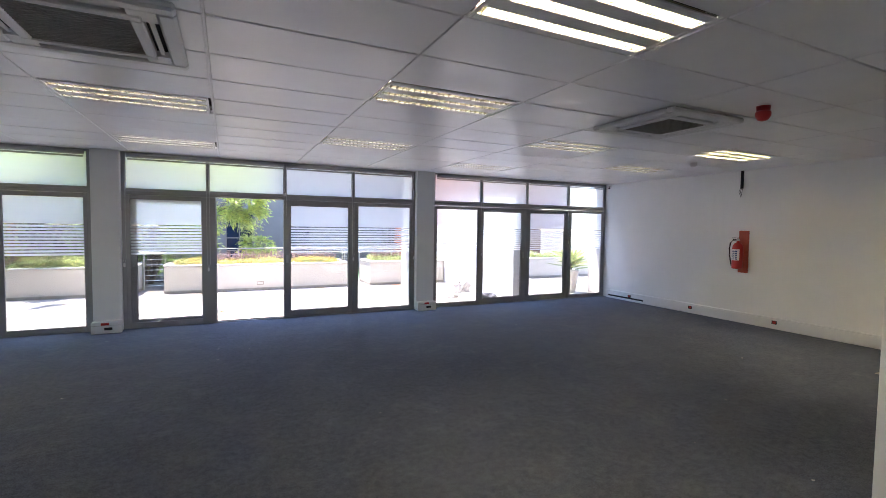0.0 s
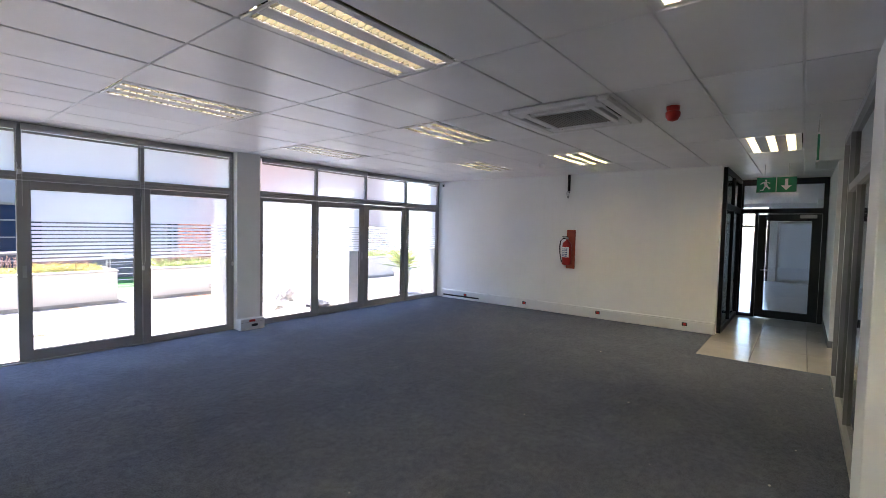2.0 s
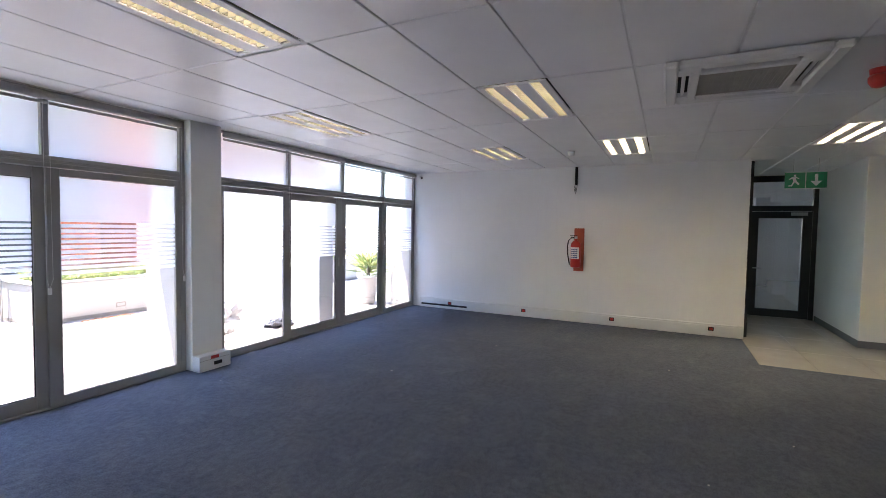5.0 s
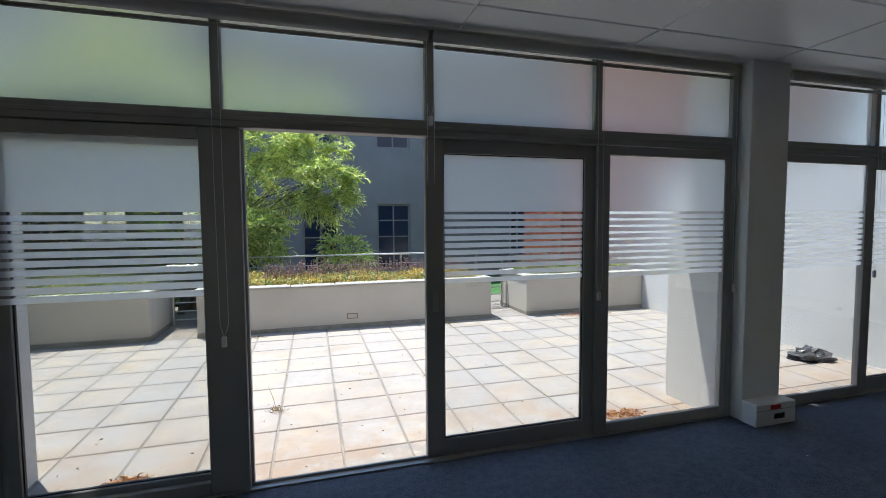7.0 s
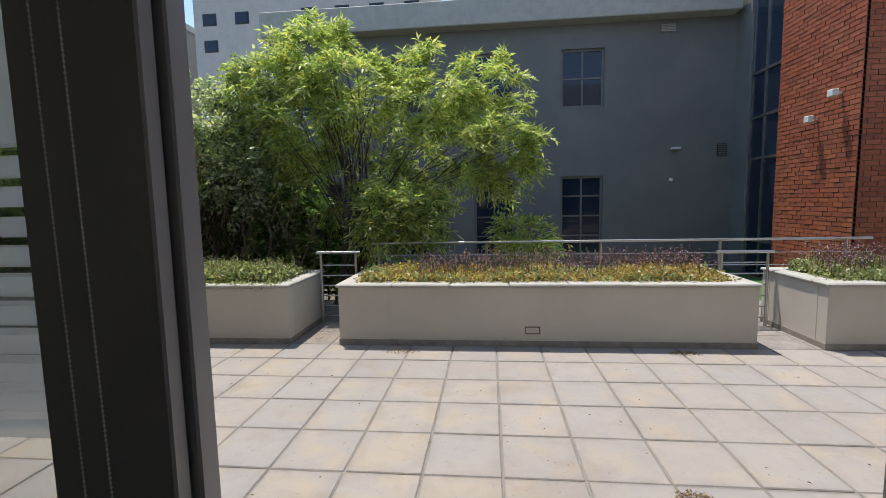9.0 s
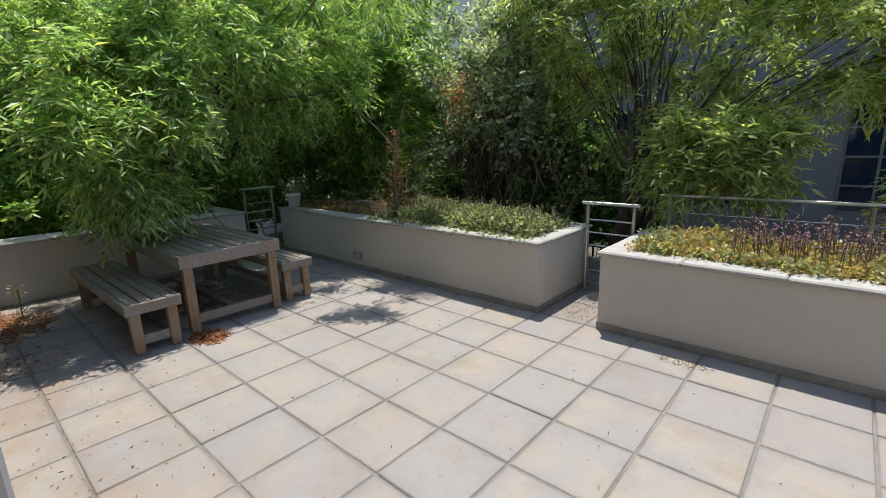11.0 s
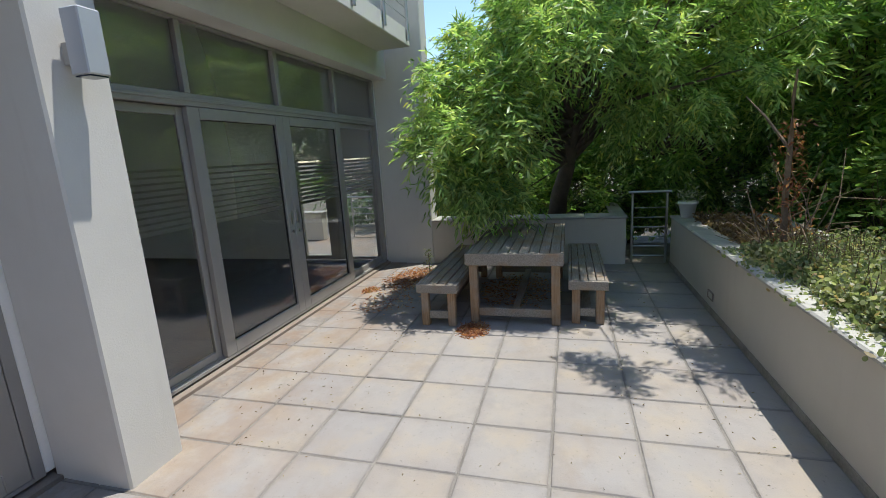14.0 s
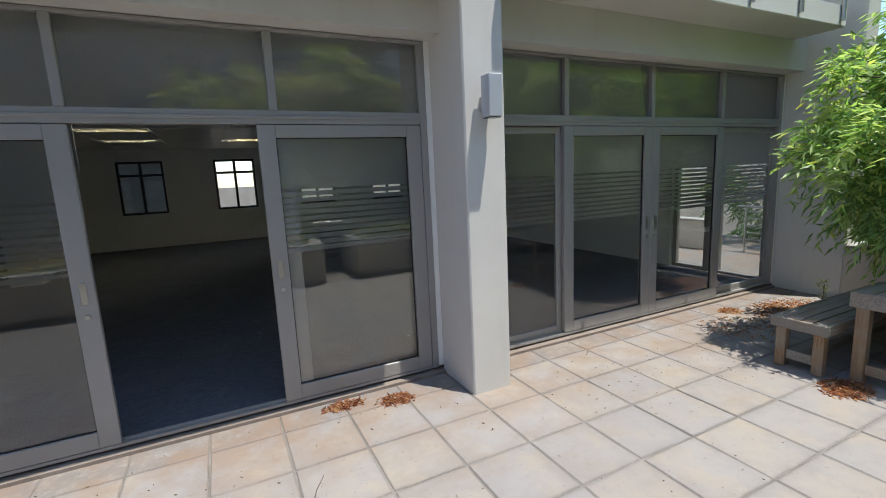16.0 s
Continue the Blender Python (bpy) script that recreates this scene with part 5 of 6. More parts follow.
def tree(name, base, height, lobes, clumps, twigs, per_twig, leaf, material, label, seed, droop=0.6, twig_len=0.38, trunk_r=0.09, group="", blunt=False, stems=1):
    rng = np.random.default_rng(seed)
    t = thing(name, base, label, "tree" if height > 1.5 else "shrub", group)
    centres, out = in_lobes(lobes, clumps, rng)
    # limbs: from the trunk to some of the clumps
    m = Mesh()
    top = np.mean(np.array([l[:3] for l in lobes]), axis=0)
    b = np.array(base, float)
    rr = random.Random(seed)
    for s in range(stems):
        off = np.array([rr.uniform(-0.25, 0.25), rr.uniform(-0.25, 0.25), 0]) if stems > 1 else np.zeros(3)
        mid = b + off + (top - b) * 0.35 + np.array([rr.uniform(-0.15, 0.15), rr.uniform(-0.15, 0.15), 0])
        crotch = b + off * 2 + (top - b) * 0.62
        m.tube([b + off - [0, 0, 0.1], b + off + (mid - b - off) * 0.5 + [0.04, -0.03, 0], mid, crotch], [trunk_r * 1.25, trunk_r, trunk_r * 0.85, trunk_r * 0.55], 9)
        for k in range(s, min(clumps, 90), stems):
            e = centres[k]
            start = mid + (crotch - mid) * rr.random()
            q = start + (e - start) * 0.5 + np.array([rr.uniform(-0.15, 0.15), rr.uniform(-0.15, 0.15), rr.uniform(0.0, 0.2)])
            r0 = trunk_r * rr.uniform(0.14, 0.34)
            m.tube([start, start + (q - start) * 0.5, q, e], [r0, r0 * 0.75, r0 * 0.5, 0.004], 5, caps=False)
    part("trunk", m, M_BARK, t, "rough grey-brown bark", True)
    # twigs carry leaves in two rows along drooping lines
    n = clumps * twigs
    c = np.repeat(centres, twigs, axis=0) + rng.normal(size=(n, 3)) * 0.05
    o = np.repeat(out, twigs, axis=0)
    d = o * 0.75 + rng.normal(size=(n, 3)) * 0.6
    d[:, 2] += 0.3
    d /= np.linalg.norm(d, axis=1, keepdims=True)
    L = twig_len * (0.5 + 1.0 * rng.random((n, 1)))
    s = ((np.arange(per_twig) + 0.5) / per_twig) ** 0.7
    S = np.tile(s, n)[:, None]
    row = np.tile(np.where(np.arange(per_twig) % 2, 1.0, -1.0), n)[:, None]
    C, D, LL = np.repeat(c, per_twig, axis=0), np.repeat(d, per_twig, axis=0), np.repeat(L, per_twig, axis=0)
    P = C + D * LL * S
    P[:, 2] -= (droop * LL * S * S)[:, 0]
    level = np.stack([-D[:, 1], D[:, 0], np.zeros(len(D))], axis=1)
    level /= np.linalg.norm(level, axis=1, keepdims=True) + 1e-6
    way = D * 0.7 + level * row * 0.75 + rng.normal(size=P.shape) * 0.38
    way[:, 2] -= droop * (0.1 + 1.0 * S[:, 0])
    N = len(P)
    P += rng.normal(size=P.shape) * 0.01
    P[:, 2] = np.maximum(P[:, 2], 0.12)
    ln = leaf[0] * (0.65 + 0.6 * rng.random(N))
    wd = leaf[1] * (0.75 + 0.5 * rng.random(N))
    crown = new("crown", leaf_mesh("crown", P, way, ln, wd, material, rng, base, blunt, 1.3))
    crown.parent = t
    ORIGIN[crown.name] = tuple(base)
    return t


# willow over the table, growing in the end planter
tree("willow_tree", (-7.7, 11.3, 0.45), 5, [(-5.1, 10.55, 1.95, 0.62, 0.56, 0.70, 1.2), (-5.8, 10.5, 2.4, 0.6, 0.55, 0.6, 0.6), (-5.3, 10.72, 1.15, 0.42, 0.34, 0.5, 0.5), (-5.9, 11.6, 2.6, 1.1, 1.0, 0.8, 1.5), (-6.0, 12.7, 2.55, 1.0, 0.85, 0.7, 1.1), (-6.9, 11.9, 3.7, 1.2, 0.8, 0.8, 1.1), (-6.4, 13.1, 3.7, 1.4, 1.2, 0.9, 1.3), (-6.3, 13.7, 2.7, 0.8, 0.55, 0.6, 0.5), (-7.7, 10.7, 3.2, 0.7, 0.5, 0.9, 0.5), (-6.6, 12.3, 4.7, 1.6, 1.5, 0.9, 1.1), (-5.1, 11.3, 2.9, 0.5, 0.6, 0.45, 0.4), (-4.75, 13.05, 3.6, 1.0, 0.7, 0.3, 0.45), (-5.4, 12.5, 3.5, 0.8, 0.6, 0.3, 0.3), (-4.85, 10.12, 1.6, 0.30, 0.22, 0.4, 0.25)],
     350, 19, 11, (0.118, 0.023), M_WILLOW, "large willow with drooping narrow leaves over the table", 11, 0.6, 0.27, 0.13)
# yellow-green tree behind the middle planter
tree("willow_tree", (-2.15, 15.1, -0.42), 5, [(-2.5, 15.2, 3.85, 0.5, 0.5, 0.65, 0.7), (-1.9, 15.1, 3.2, 0.75, 0.6, 0.55, 1.1), (-0.7, 15.1, 3.2, 0.65, 0.55, 0.45, 0.8), (0.3, 15.1, 3.15, 0.5, 0.4, 0.5, 0.35), (0.4, 15.0, 2.3, 0.5, 0.5, 0.5, 0.7), (-0.6, 15.0, 2.3, 0.8, 0.6, 0.55, 1.1), (-1.0, 14.5, 1.35, 0.6, 0.36, 0.4, 1.3), (-2.8, 15.2, 2.8, 0.7, 0.6, 0.6, 0.9), (-3.3, 15.2, 3.4, 0.5, 0.5, 0.45, 0.5), (0.75, 15.1, 1.9, 0.3, 0.3, 0.22, 0.2), (-2.2, 15.2, 2.0, 0.7, 0.5, 0.5, 0.4)],
     240, 17, 10, (0.125, 0.026), M_YELLOW, "yellow-green willow behind the middle planter", 21, 0.5, 0.27, 0.06, stems=4)
tree("shrub", (0.75, 14.6, -0.42), 1.2, [(0.75, 14.6, 0.98, 0.36, 0.3, 0.24, 1)], 26, 9, 8, (0.12, 0.03), M_YELLOW, "small yellow-green willow shoot beside the rail", 23, 0.5, 0.22, 0.02)
# grey-green shrubs beyond the green planter
olive = tree("olive_tree", (-4.3, 15.2, -0.42), 4, [(-4.5, 15.1, 2.7, 0.8, 0.6, 0.75, 1.2), (-3.9, 15.0, 2.1, 0.65, 0.5, 0.7, 0.9), (-4.9, 15.3, 1.8, 0.6, 0.5, 0.7, 0.7), (-3.6, 15.3, 3.0, 0.5, 0.5, 0.6, 0.5)], 130, 11, 9, (0.085, 0.040), M_OLIVE, "grey-green shrubby tree with pale leaves and bare twigs", 31, 0.1, 0.36, 0.05, blunt=True, stems=5)
ro = random.Random(33)
tg = Mesh()
for k in range(170):
    x, y, z = ro.uniform(-5.4, -2.3), ro.uniform(14.35, 15.3), ro.uniform(-0.3, 1.3)
    a, l = ro.uniform(0, 6.28), ro.uniform(0.4, 1.1)
    tg.tube([(x, y, z), (x + 0.3 * l * math.cos(a), y + 0.15 * l * math.sin(a), z + 0.55 * l), (x + 0.65 * l * math.cos(a + 0.5), y + 0.25 * l * math.sin(a), z + l * ro.uniform(0.6, 1.0))], [0.007, 0.005, 0.002], 4, caps=False)
tagged(part("bare_twig", tg, M_TWIG, olive, "tangle of bare grey-brown twigs"), kind="stuff")
no = np.random.default_rng(34)
dead = new("dead_branch", leaf_mesh("dead_branch", np.array([-4.16, 14.3, 2.22]) + no.normal(size=(260, 3)) * [0.12, 0.10, 0.18], no.normal(size=(260, 3)) - [0, 0, 0.7], no.uniform(0.05, 0.09, 260), no.uniform(0.015, 0.03, 260), M_MULCH, no, (-4.3, 15.2, -0.42)))
dead.parent = olive
tagged(dead, "hanging clump of dead orange-brown leaves", kind="stuff")
# dense dark trees round the corner
for k, (x, y, z, rx, ry, rz, sd) in enumerate(((-9.2, 13.6, 3.2, 1.9, 1.7, 2.2, 41), (-7.2, 15.4, 3.2, 1.5, 1.3, 2.2, 42), (-10.5, 11.2, 3.6, 1.6, 1.4, 2.7, 43), (-5.6, 16.9, 1.7, 1.1, 0.9, 1.2, 44), (-10.8, 16.2, 4.2, 2.2, 2.0, 3.0, 45), (-10.9, 6.9, 2.3, 1.2, 1.7, 1.9, 46), (-3.9, 16.3, 2.0, 0.9, 0.45, 1.0, 47), (-10.3, 9.4, 1.9, 1.3, 1.2, 1.3, 48))):
    tree("dark_tree", (x, y, -0.42), 6, [(x, y, z, rx, ry, rz, 1.0), (x + 0.4, y - 0.3, z - 1.1, rx * 0.85, ry * 0.85, rz * 0.6, 0.6)], {46: 90, 47: 120, 48: 200}.get(sd, 230), 15, 10, (0.14, 0.034), M_DEEP if k in (3, 5, 6) else M_WILLOW2, "tall dense dark green tree beyond the terrace", sd, 0.5, 0.36, 0.11, "trees beyond the terrace")
# low shrubs that close the view under the trees
for k, (x, y, rx, ry, sd) in enumerate(((-8.6, 11.6, 0.9, 1.6, 91), (-8.3, 14.4, 1.4, 0.6, 92), (-6.0, 14.8, 1.3, 0.5, 93), (-9.6, 12.6, 1.0, 1.6, 94), (-9.3, 10.0, 0.9, 0.9, 95), (-3.1, 15.75, 1.3, 0.35, 96))):
    tree("hedge_shrub", (x, y, -0.42), 1.9, [(x, y, 0.75, rx, ry, 0.75, 1.0)], 130, 11, 9, (0.10, 0.036), M_DEEP if k % 2 else M_WILLOW2, "dark leafy shrub under the trees", sd, 0.35, 0.32, 0.03, "shrubs under the trees", True, 3)


def cover(name, box, count, leaf, material, label, seed, height, blunt=True, lean=0.8):
    """Low plants that fill a stretch of soil."""
    rng = np.random.default_rng(seed)
    x0, y0, x1, y1 = box
    n = count // 7
    px, py = rng.uniform(x0, x1, n), rng.uniform(y0, y1, n)
    hump = np.array([0.75 + 0.6 * noise.noise((a * 1.7, b * 1.7, seed)) for a, b in zip(px, py)])
    h = np.clip(height * hump, 0.3 * height, None) * rng.uniform(0.7, 1.15, n)
    P, W = [], []
    for q in range(7):
        f = 0.25 + 0.75 * rng.random(n)
        P.append(np.stack([px + rng.normal(size=n) * 0.03, py + rng.normal(size=n) * 0.03, PT - 0.06 + h * f], axis=1))
        w = rng.normal(size=(n, 3))
        w[:, 2] = np.abs(w[:, 2]) * lean + 0.1
        W.append(w)
    P, W = np.concatenate(P), np.concatenate(W)
    N = len(P)
    ob = new(name, leaf_mesh(name, P, W, leaf[0] * rng.uniform(0.6, 1.25, N), leaf[1] * rng.uniform(0.7, 1.2, N), material, rng, (0, 0, 0), blunt))
    return tagged(ob, label, "ground cover", "", "stuff")


def stalks(name, box, count, height, stem_mat, flower_mat, label, seed):
    rng = random.Random(seed)
    m = Mesh()
    pts, ways = [], []
    for k in range(count):
        x, y = rng.uniform(box[0], box[2]), rng.uniform(box[1], box[3])
        h = height * rng.uniform(0.6, 1.15)
        dx, dy = rng.gauss(0, 0.03), rng.gauss(0, 0.03)
        z0 = PT - 0.06
        m.tube([(x, y, z0), (x + dx * 0.5, y + dy * 0.5, z0 + h * 0.6), (x + dx, y + dy, z0 + h)], 0.0028, 3, caps=False)
        for q in range(9):
            f = 0.62 + 0.4 * rng.random()
            pts.append((x + dx * f, y + dy * f, z0 + h * f))
            ways.append((rng.gauss(0, 1), rng.gauss(0, 1), rng.gauss(0.4, 0.7)))
    g = new(name, m.data(name, stem_mat))
    tagged(g, label, "flower stalks", "", "stuff")
    nr = np.random.default_rng(seed)
    n = len(pts)
    f = new("flower_heads", leaf_mesh("flower_heads", np.array(pts), np.array(ways), nr.uniform(0.012, 0.028, n), nr.uniform(0.008, 0.016, n), flower_mat, nr, (0, 0, 0), True))
    tagged(f, "small flower heads on thin stalks", "flowers", "", "stuff")


cover("ground_cover", (-4.4, PY + 0.15, -2.2, 13.8), 24000, (0.036, 0.026), M_COVER, "leafy pale green ground cover filling the planter", 51, 0.21)
cover("ground_cover", (-4.5, PY + 0.01, -2.15, PY + 0.3), 2600, (0.038, 0.026), M_COVER, "green shoots that creep over the coping", 57, 0.10)
cover("ground_cover", (-6.4, PY + 0.2, -4.3, 13.75), 3600, (0.05, 0.016), M_DRY, "dry brown ground cover at the planter's end", 52, 0.14)
cover("ground_cover", (-1.25, PY + 0.15, 2.78, 13.8), 24000, (0.036, 0.020), M_SUCC, "muted yellow and brown fleshy ground cover", 53, 0.17)
cover("ground_cover", (-1.25, PY + 0.12, 2.8, 13.78), 10000, (0.040, 0.022), M_COVER, "green shoots among the yellow ground cover", 54, 0.18)
cover("ground_cover", (3.8, PY + 0.15, 5.8, 13.78), 14000, (0.042, 0.024), M_COVER, "green and yellow ground cover by the wall", 55, 0.2)
cover("ground_cover", (6.5, PY + 0.17, 11.8, 13.78), 6000, (0.06, 0.03), M_COVER, "green ground cover beyond the dividing wall", 56, 0.25)
stalks("green_stalks", (-4.3, PY + 0.2, -2.2, 13.75), 420, 0.27, M_TWIG, M_COVER, "thin upright stems among the ground cover", 63)
stalks("flower_stalks", (-0.6, PY + 0.3, 2.7, 13.75), 480, 0.33, M_TWIG, M_PURPLE, "thin dry flower stalks in the middle planter", 61)
stalks("flower_stalks", (3.85, PY + 0.25, 5.8, 13.75), 300, 0.36, M_TWIG, M_PURPLE, "thin dry flower stalks in the planter by the wall", 62)

# dead climber and dry twigs in the left planter
db = thing("dead_shrub", (-4.35, 13.25, PT - 0.06), "dead reddish-brown shrub with bare twigs", "dead shrub")
rd = random.Random(71)
tw = Mesh()
for k in range(60):
    a, l = rd.uniform(0, 6.28), rd.uniform(0.4, 1.2)
    x, y, z = -4.35 + rd.gauss(0, 0.12), 13.3 + rd.gauss(0, 0.1), PT - 0.06
    up = rd.uniform(0.05, 0.9)
    p1 = (x + math.cos(a) * l * 0.4, y + math.sin(a) * l * 0.25, z + up * 0.7)
    p2 = (x + math.cos(a) * l, y + math.sin(a) * l * 0.4, z + up * rd.uniform(0.4, 1.2))
    tw.tube([(x, y, z), p1, p2], [0.006, 0.0045, 0.002], 4, caps=False)
tw.tube([(-4.35, 13.25, PT - 0.06), (-4.33, 13.22, 1.1), (-4.28, 13.2, 1.6), (-4.05, 13.1, 1.85), (-3.9, 13.05, 2.05)], [0.03, 0.025, 0.02, 0.012, 0.006], 6)
tw.tube([(-4.30, 13.2, 1.5), (-4.5, 13.1, 1.75), (-4.7, 13.0, 1.95)], [0.014, 0.01, 0.004], 5)
tagged(part("bare_twig", tw, M_TWIG, db), kind="stuff")
nr = np.random.default_rng(72)
q = 400
zz = nr.random(q)
pp = np.stack([-4.33 + nr.normal(size=q) * (0.055 + 0.25 * (1 - zz) ** 4), 13.25 + nr.normal(size=q) * (0.05 + 0.14 * (1 - zz) ** 4), PT - 0.03 + zz * 1.12], axis=1)
dl = new("dry_leaves", leaf_mesh("dry_leaves", pp, nr.normal(size=(q, 3)) - [0, 0, 0.6], nr.uniform(0.03, 0.07, q), nr.uniform(0.012, 0.025, q), M_MULCH, nr, (-4.35, 13.25, PT - 0.06)))
dl.parent = db
ORIGIN[dl.name] = ORIGIN[db.name]

# white pot on the planter, yucca in its tall pot, weed, bags
pot = thing("flower_pot", (-6.42, 12.98, PT), "white plastic flower pot standing on the coping", "flower pot")
part("pot", Mesh().lathe(-6.42, 12.98, [(0.075, PT), (0.105, PT + 0.17), (0.118, PT + 0.172), (0.118, PT + 0.205), (0.10, PT + 0.205), (0.095, PT + 0.17)], 24), M_PLASTIC, pot, smooth=True)
nr = np.random.default_rng(73)
sprig = new("sprig", leaf_mesh("sprig", np.array([-6.42, 12.98, PT + 0.2]) + nr.normal(size=(160, 3)) * [0.07, 0.07, 0.06] + [0, 0, 0.06], nr.normal(size=(160, 3)) + [0, 0, 0.4], nr.uniform(0.04, 0.09, 160), nr.uniform(0.012, 0.02, 160), M_OLIVE, nr, (-6.42, 12.98, PT)))
sprig.parent = pot
tagged(sprig, kind="stuff")
yuc = thing("potted_yucca", (8.25, 9.7, TZ), "yucca with sword-shaped leaves in a tall pale pot", "potted plant")
part("pot", Mesh().lathe(8.25, 9.7, [(0.14, TZ), (0.22, TZ + 0.55), (0.24, TZ + 0.56), (0.24, TZ + 0.62), (0.20, TZ + 0.62), (0.19, TZ + 0.55)], 24), M_WHITEWALL, yuc, smooth=True)
part("stem", Mesh().tube([(8.25, 9.7, TZ + 0.55), (8.26, 9.69, TZ + 0.82)], 0.035, 8), M_BARK, yuc)
nr = np.random.default_rng(74)
q = 150
wy = nr.normal(size=(q, 3))
wy[:, 2] = np.abs(wy[:, 2]) * 0.9 + 0.15
sword = new("leaves", leaf_mesh("leaves", np.array([8.26, 9.69, TZ + 0.76]) + nr.normal(size=(q, 3)) * [0.02, 0.02, 0.08], wy, nr.uniform(0.42, 0.74, q), nr.uniform(0.026, 0.04, q), M_COVER, nr, (8.25, 9.7, TZ)))
sword.parent = yuc
weed = thing("weed", (-5.88, 9.62, TZ), "small green weed growing from the paving", "weed")
nr = np.random.default_rng(75)
q = 90
hz = nr.random(q) * 0.32
part("stem", Mesh().tube([(-5.88, 9.62, TZ), (-5.87, 9.63, TZ + 0.33)], 0.006, 6), M_TWIG, weed)
wl = new("leaves", leaf_mesh("leaves", np.stack([-5.88 + nr.normal(size=q) * 0.03, 9.62 + nr.normal(size=q) * 0.03, TZ + 0.06 + hz], axis=1), nr.normal(size=(q, 3)) + [0, 0, 0.5], nr.uniform(0.03, 0.06, q), nr.uniform(0.008, 0.014, q), M_COVER, nr, (-5.88, 9.62, TZ)))
wl.parent = weed


def crumpled(name, at, size, material, label, seed):
    """A heap of sheeting: a rough dome with sharp folds."""
    m = Mesh()
    n, k = 18, 9
    for i in range(k + 1):
        v = i / k
        for j in range(n):
            a = 2 * math.pi * j / n
            f = 1 + 0.55 * noise.noise((math.cos(a) * 2.2 + seed, math.sin(a) * 2.2, v * 2.5)) + 0.25 * noise.noise((math.cos(a) * 6 + seed, math.sin(a) * 6, v * 7))
            r = math.cos(v * math.pi / 2) ** 0.6
            m.v.append((at[0] + size[0] * r * f * math.cos(a), at[1] + size[1] * r * f * math.sin(a), at[2] + size[2] * math.sin(v * math.pi / 2) * max(0.25, f) * (1 if i else 0)))
    for i in range(k):
        for j in range(n):
            a, b = i * n + j, i * n + (j + 1) % n
            m.f.append((a, b, b + n, a + n))
    return solid(name, m, material, label, "plastic bag")


crumpled("plastic_bag", (5.45, 10.75, TZ - 0.004), (0.26, 0.22, 0.26), varied("dusty_grey_sheet", (0.40, 0.38, 0.36), (0.52, 0.50, 0.48), 0.1, 0.4, 0, 0.02, 0.4), "crumpled grey plastic sheeting on the paving", 5)
crumpled("plastic_bag", (5.62, 9.62, TZ - 0.004), (0.24, 0.17, 0.11), varied("black_sheet", (0.03, 0.03, 0.035), (0.07, 0.07, 0.08), 0.1, 0.35, 0, 0.02, 0.4), "crumpled black rubbish bag by the wall", 8)


crumpled("rolled_sheet", (4.82, 9.9, TZ - 0.004), (0.17, 0.06, 0.07), M_BLIND, "small roll of pale sheeting on the paving", 12)


def litter(name, spots, count, label, seed, material=None):
    """Heaps of fallen leaves."""
    rng = np.random.default_rng(seed)
    P = []
    for x, y, rx, ry, h, share in spots:
        n = int(count * share)
        a, r = rng.random(n) * 6.283, np.sqrt(rng.random(n)) * (0.7 + 0.5 * rng.random(n))
        P.append(np.stack([x + rx * r * np.cos(a), y + ry * r * np.sin(a), TZ + 0.004 + h * np.clip(1 - r, 0, 1) * rng.random(n)], axis=1))
    P = np.concatenate(P)
    N = len(P)
    w = rng.normal(size=(N, 3))
    w[:, 2] *= 0.18
    return tagged(new(name, leaf_mesh(name, P, w, rng.uniform(0.02, 0.055, N) * (0.55 if material else 1), rng.uniform(0.008, 0.017, N) * (0.5 if material else 1), material or M_MULCH, rng)), label, "leaf litter", "", "stuff")


litter("leaf_litter", [(-5.75, 9.45, 0.55, 0.40, 0.02, 0.36), (-4.75, 9.45, 0.5, 0.35, 0.004, 0.05), (-5.3, 10.9, 0.7, 0.45, 0.02, 0.25), (-4.0, 10.62, 0.2, 0.14, 0.03, 0.16), (-5.15, 9.05, 0.13, 0.1, 0.02, 0.05), (-0.63, 8.86, 0.15, 0.07, 0.015, 0.09), (-1.02, 8.98, 0.13, 0.10, 0.015, 0.08), (2.55, 8.96, 0.22, 0.1, 0.012, 0.05), (4.6, 12.6, 0.5, 0.12, 0.02, 0.07)], 5200, "heaps of dry reddish-brown leaves on the paving", 81)
WX, WY = -0.20, 9.88
tuft = thing("weed", (WX, WY, TZ), "dry weed tuft with a thin stalk in a paving joint", "weed")
part("stem", Mesh().tube([(WX, WY, TZ), (WX - 0.03, WY + 0.02, TZ + 0.12), (WX - 0.07, WY + 0.05, TZ + 0.21)], [0.0022, 0.0018, 0.001], 5), M_TWIG, tuft)
nr = np.random.default_rng(76)
wt = new("leaves", leaf_mesh("leaves", np.array([WX, WY, TZ + 0.012]) + nr.normal(size=(110, 3)) * [0.035, 0.03, 0.005], nr.normal(size=(110, 3)) + [0, 0, 0.5], nr.uniform(0.015, 0.045, 110), nr.uniform(0.004, 0.008, 110), M_DRY, nr, (WX, WY, TZ)))
wt.parent = tuft
litter("leaf_litter", [(2.19, 12.66, 0.16, 0.07, 0.02, 0.3), (1.3, 10.33, 0.10, 0.06, 0.03, 0.25), (-0.7, 12.6, 0.2, 0.08, 0.005, 0.15), (-1.7, 13.2, 0.25, 0.3, 0.01, 0.3)], 900, "small heap of dry leaves and earth", 82, M_DRY)
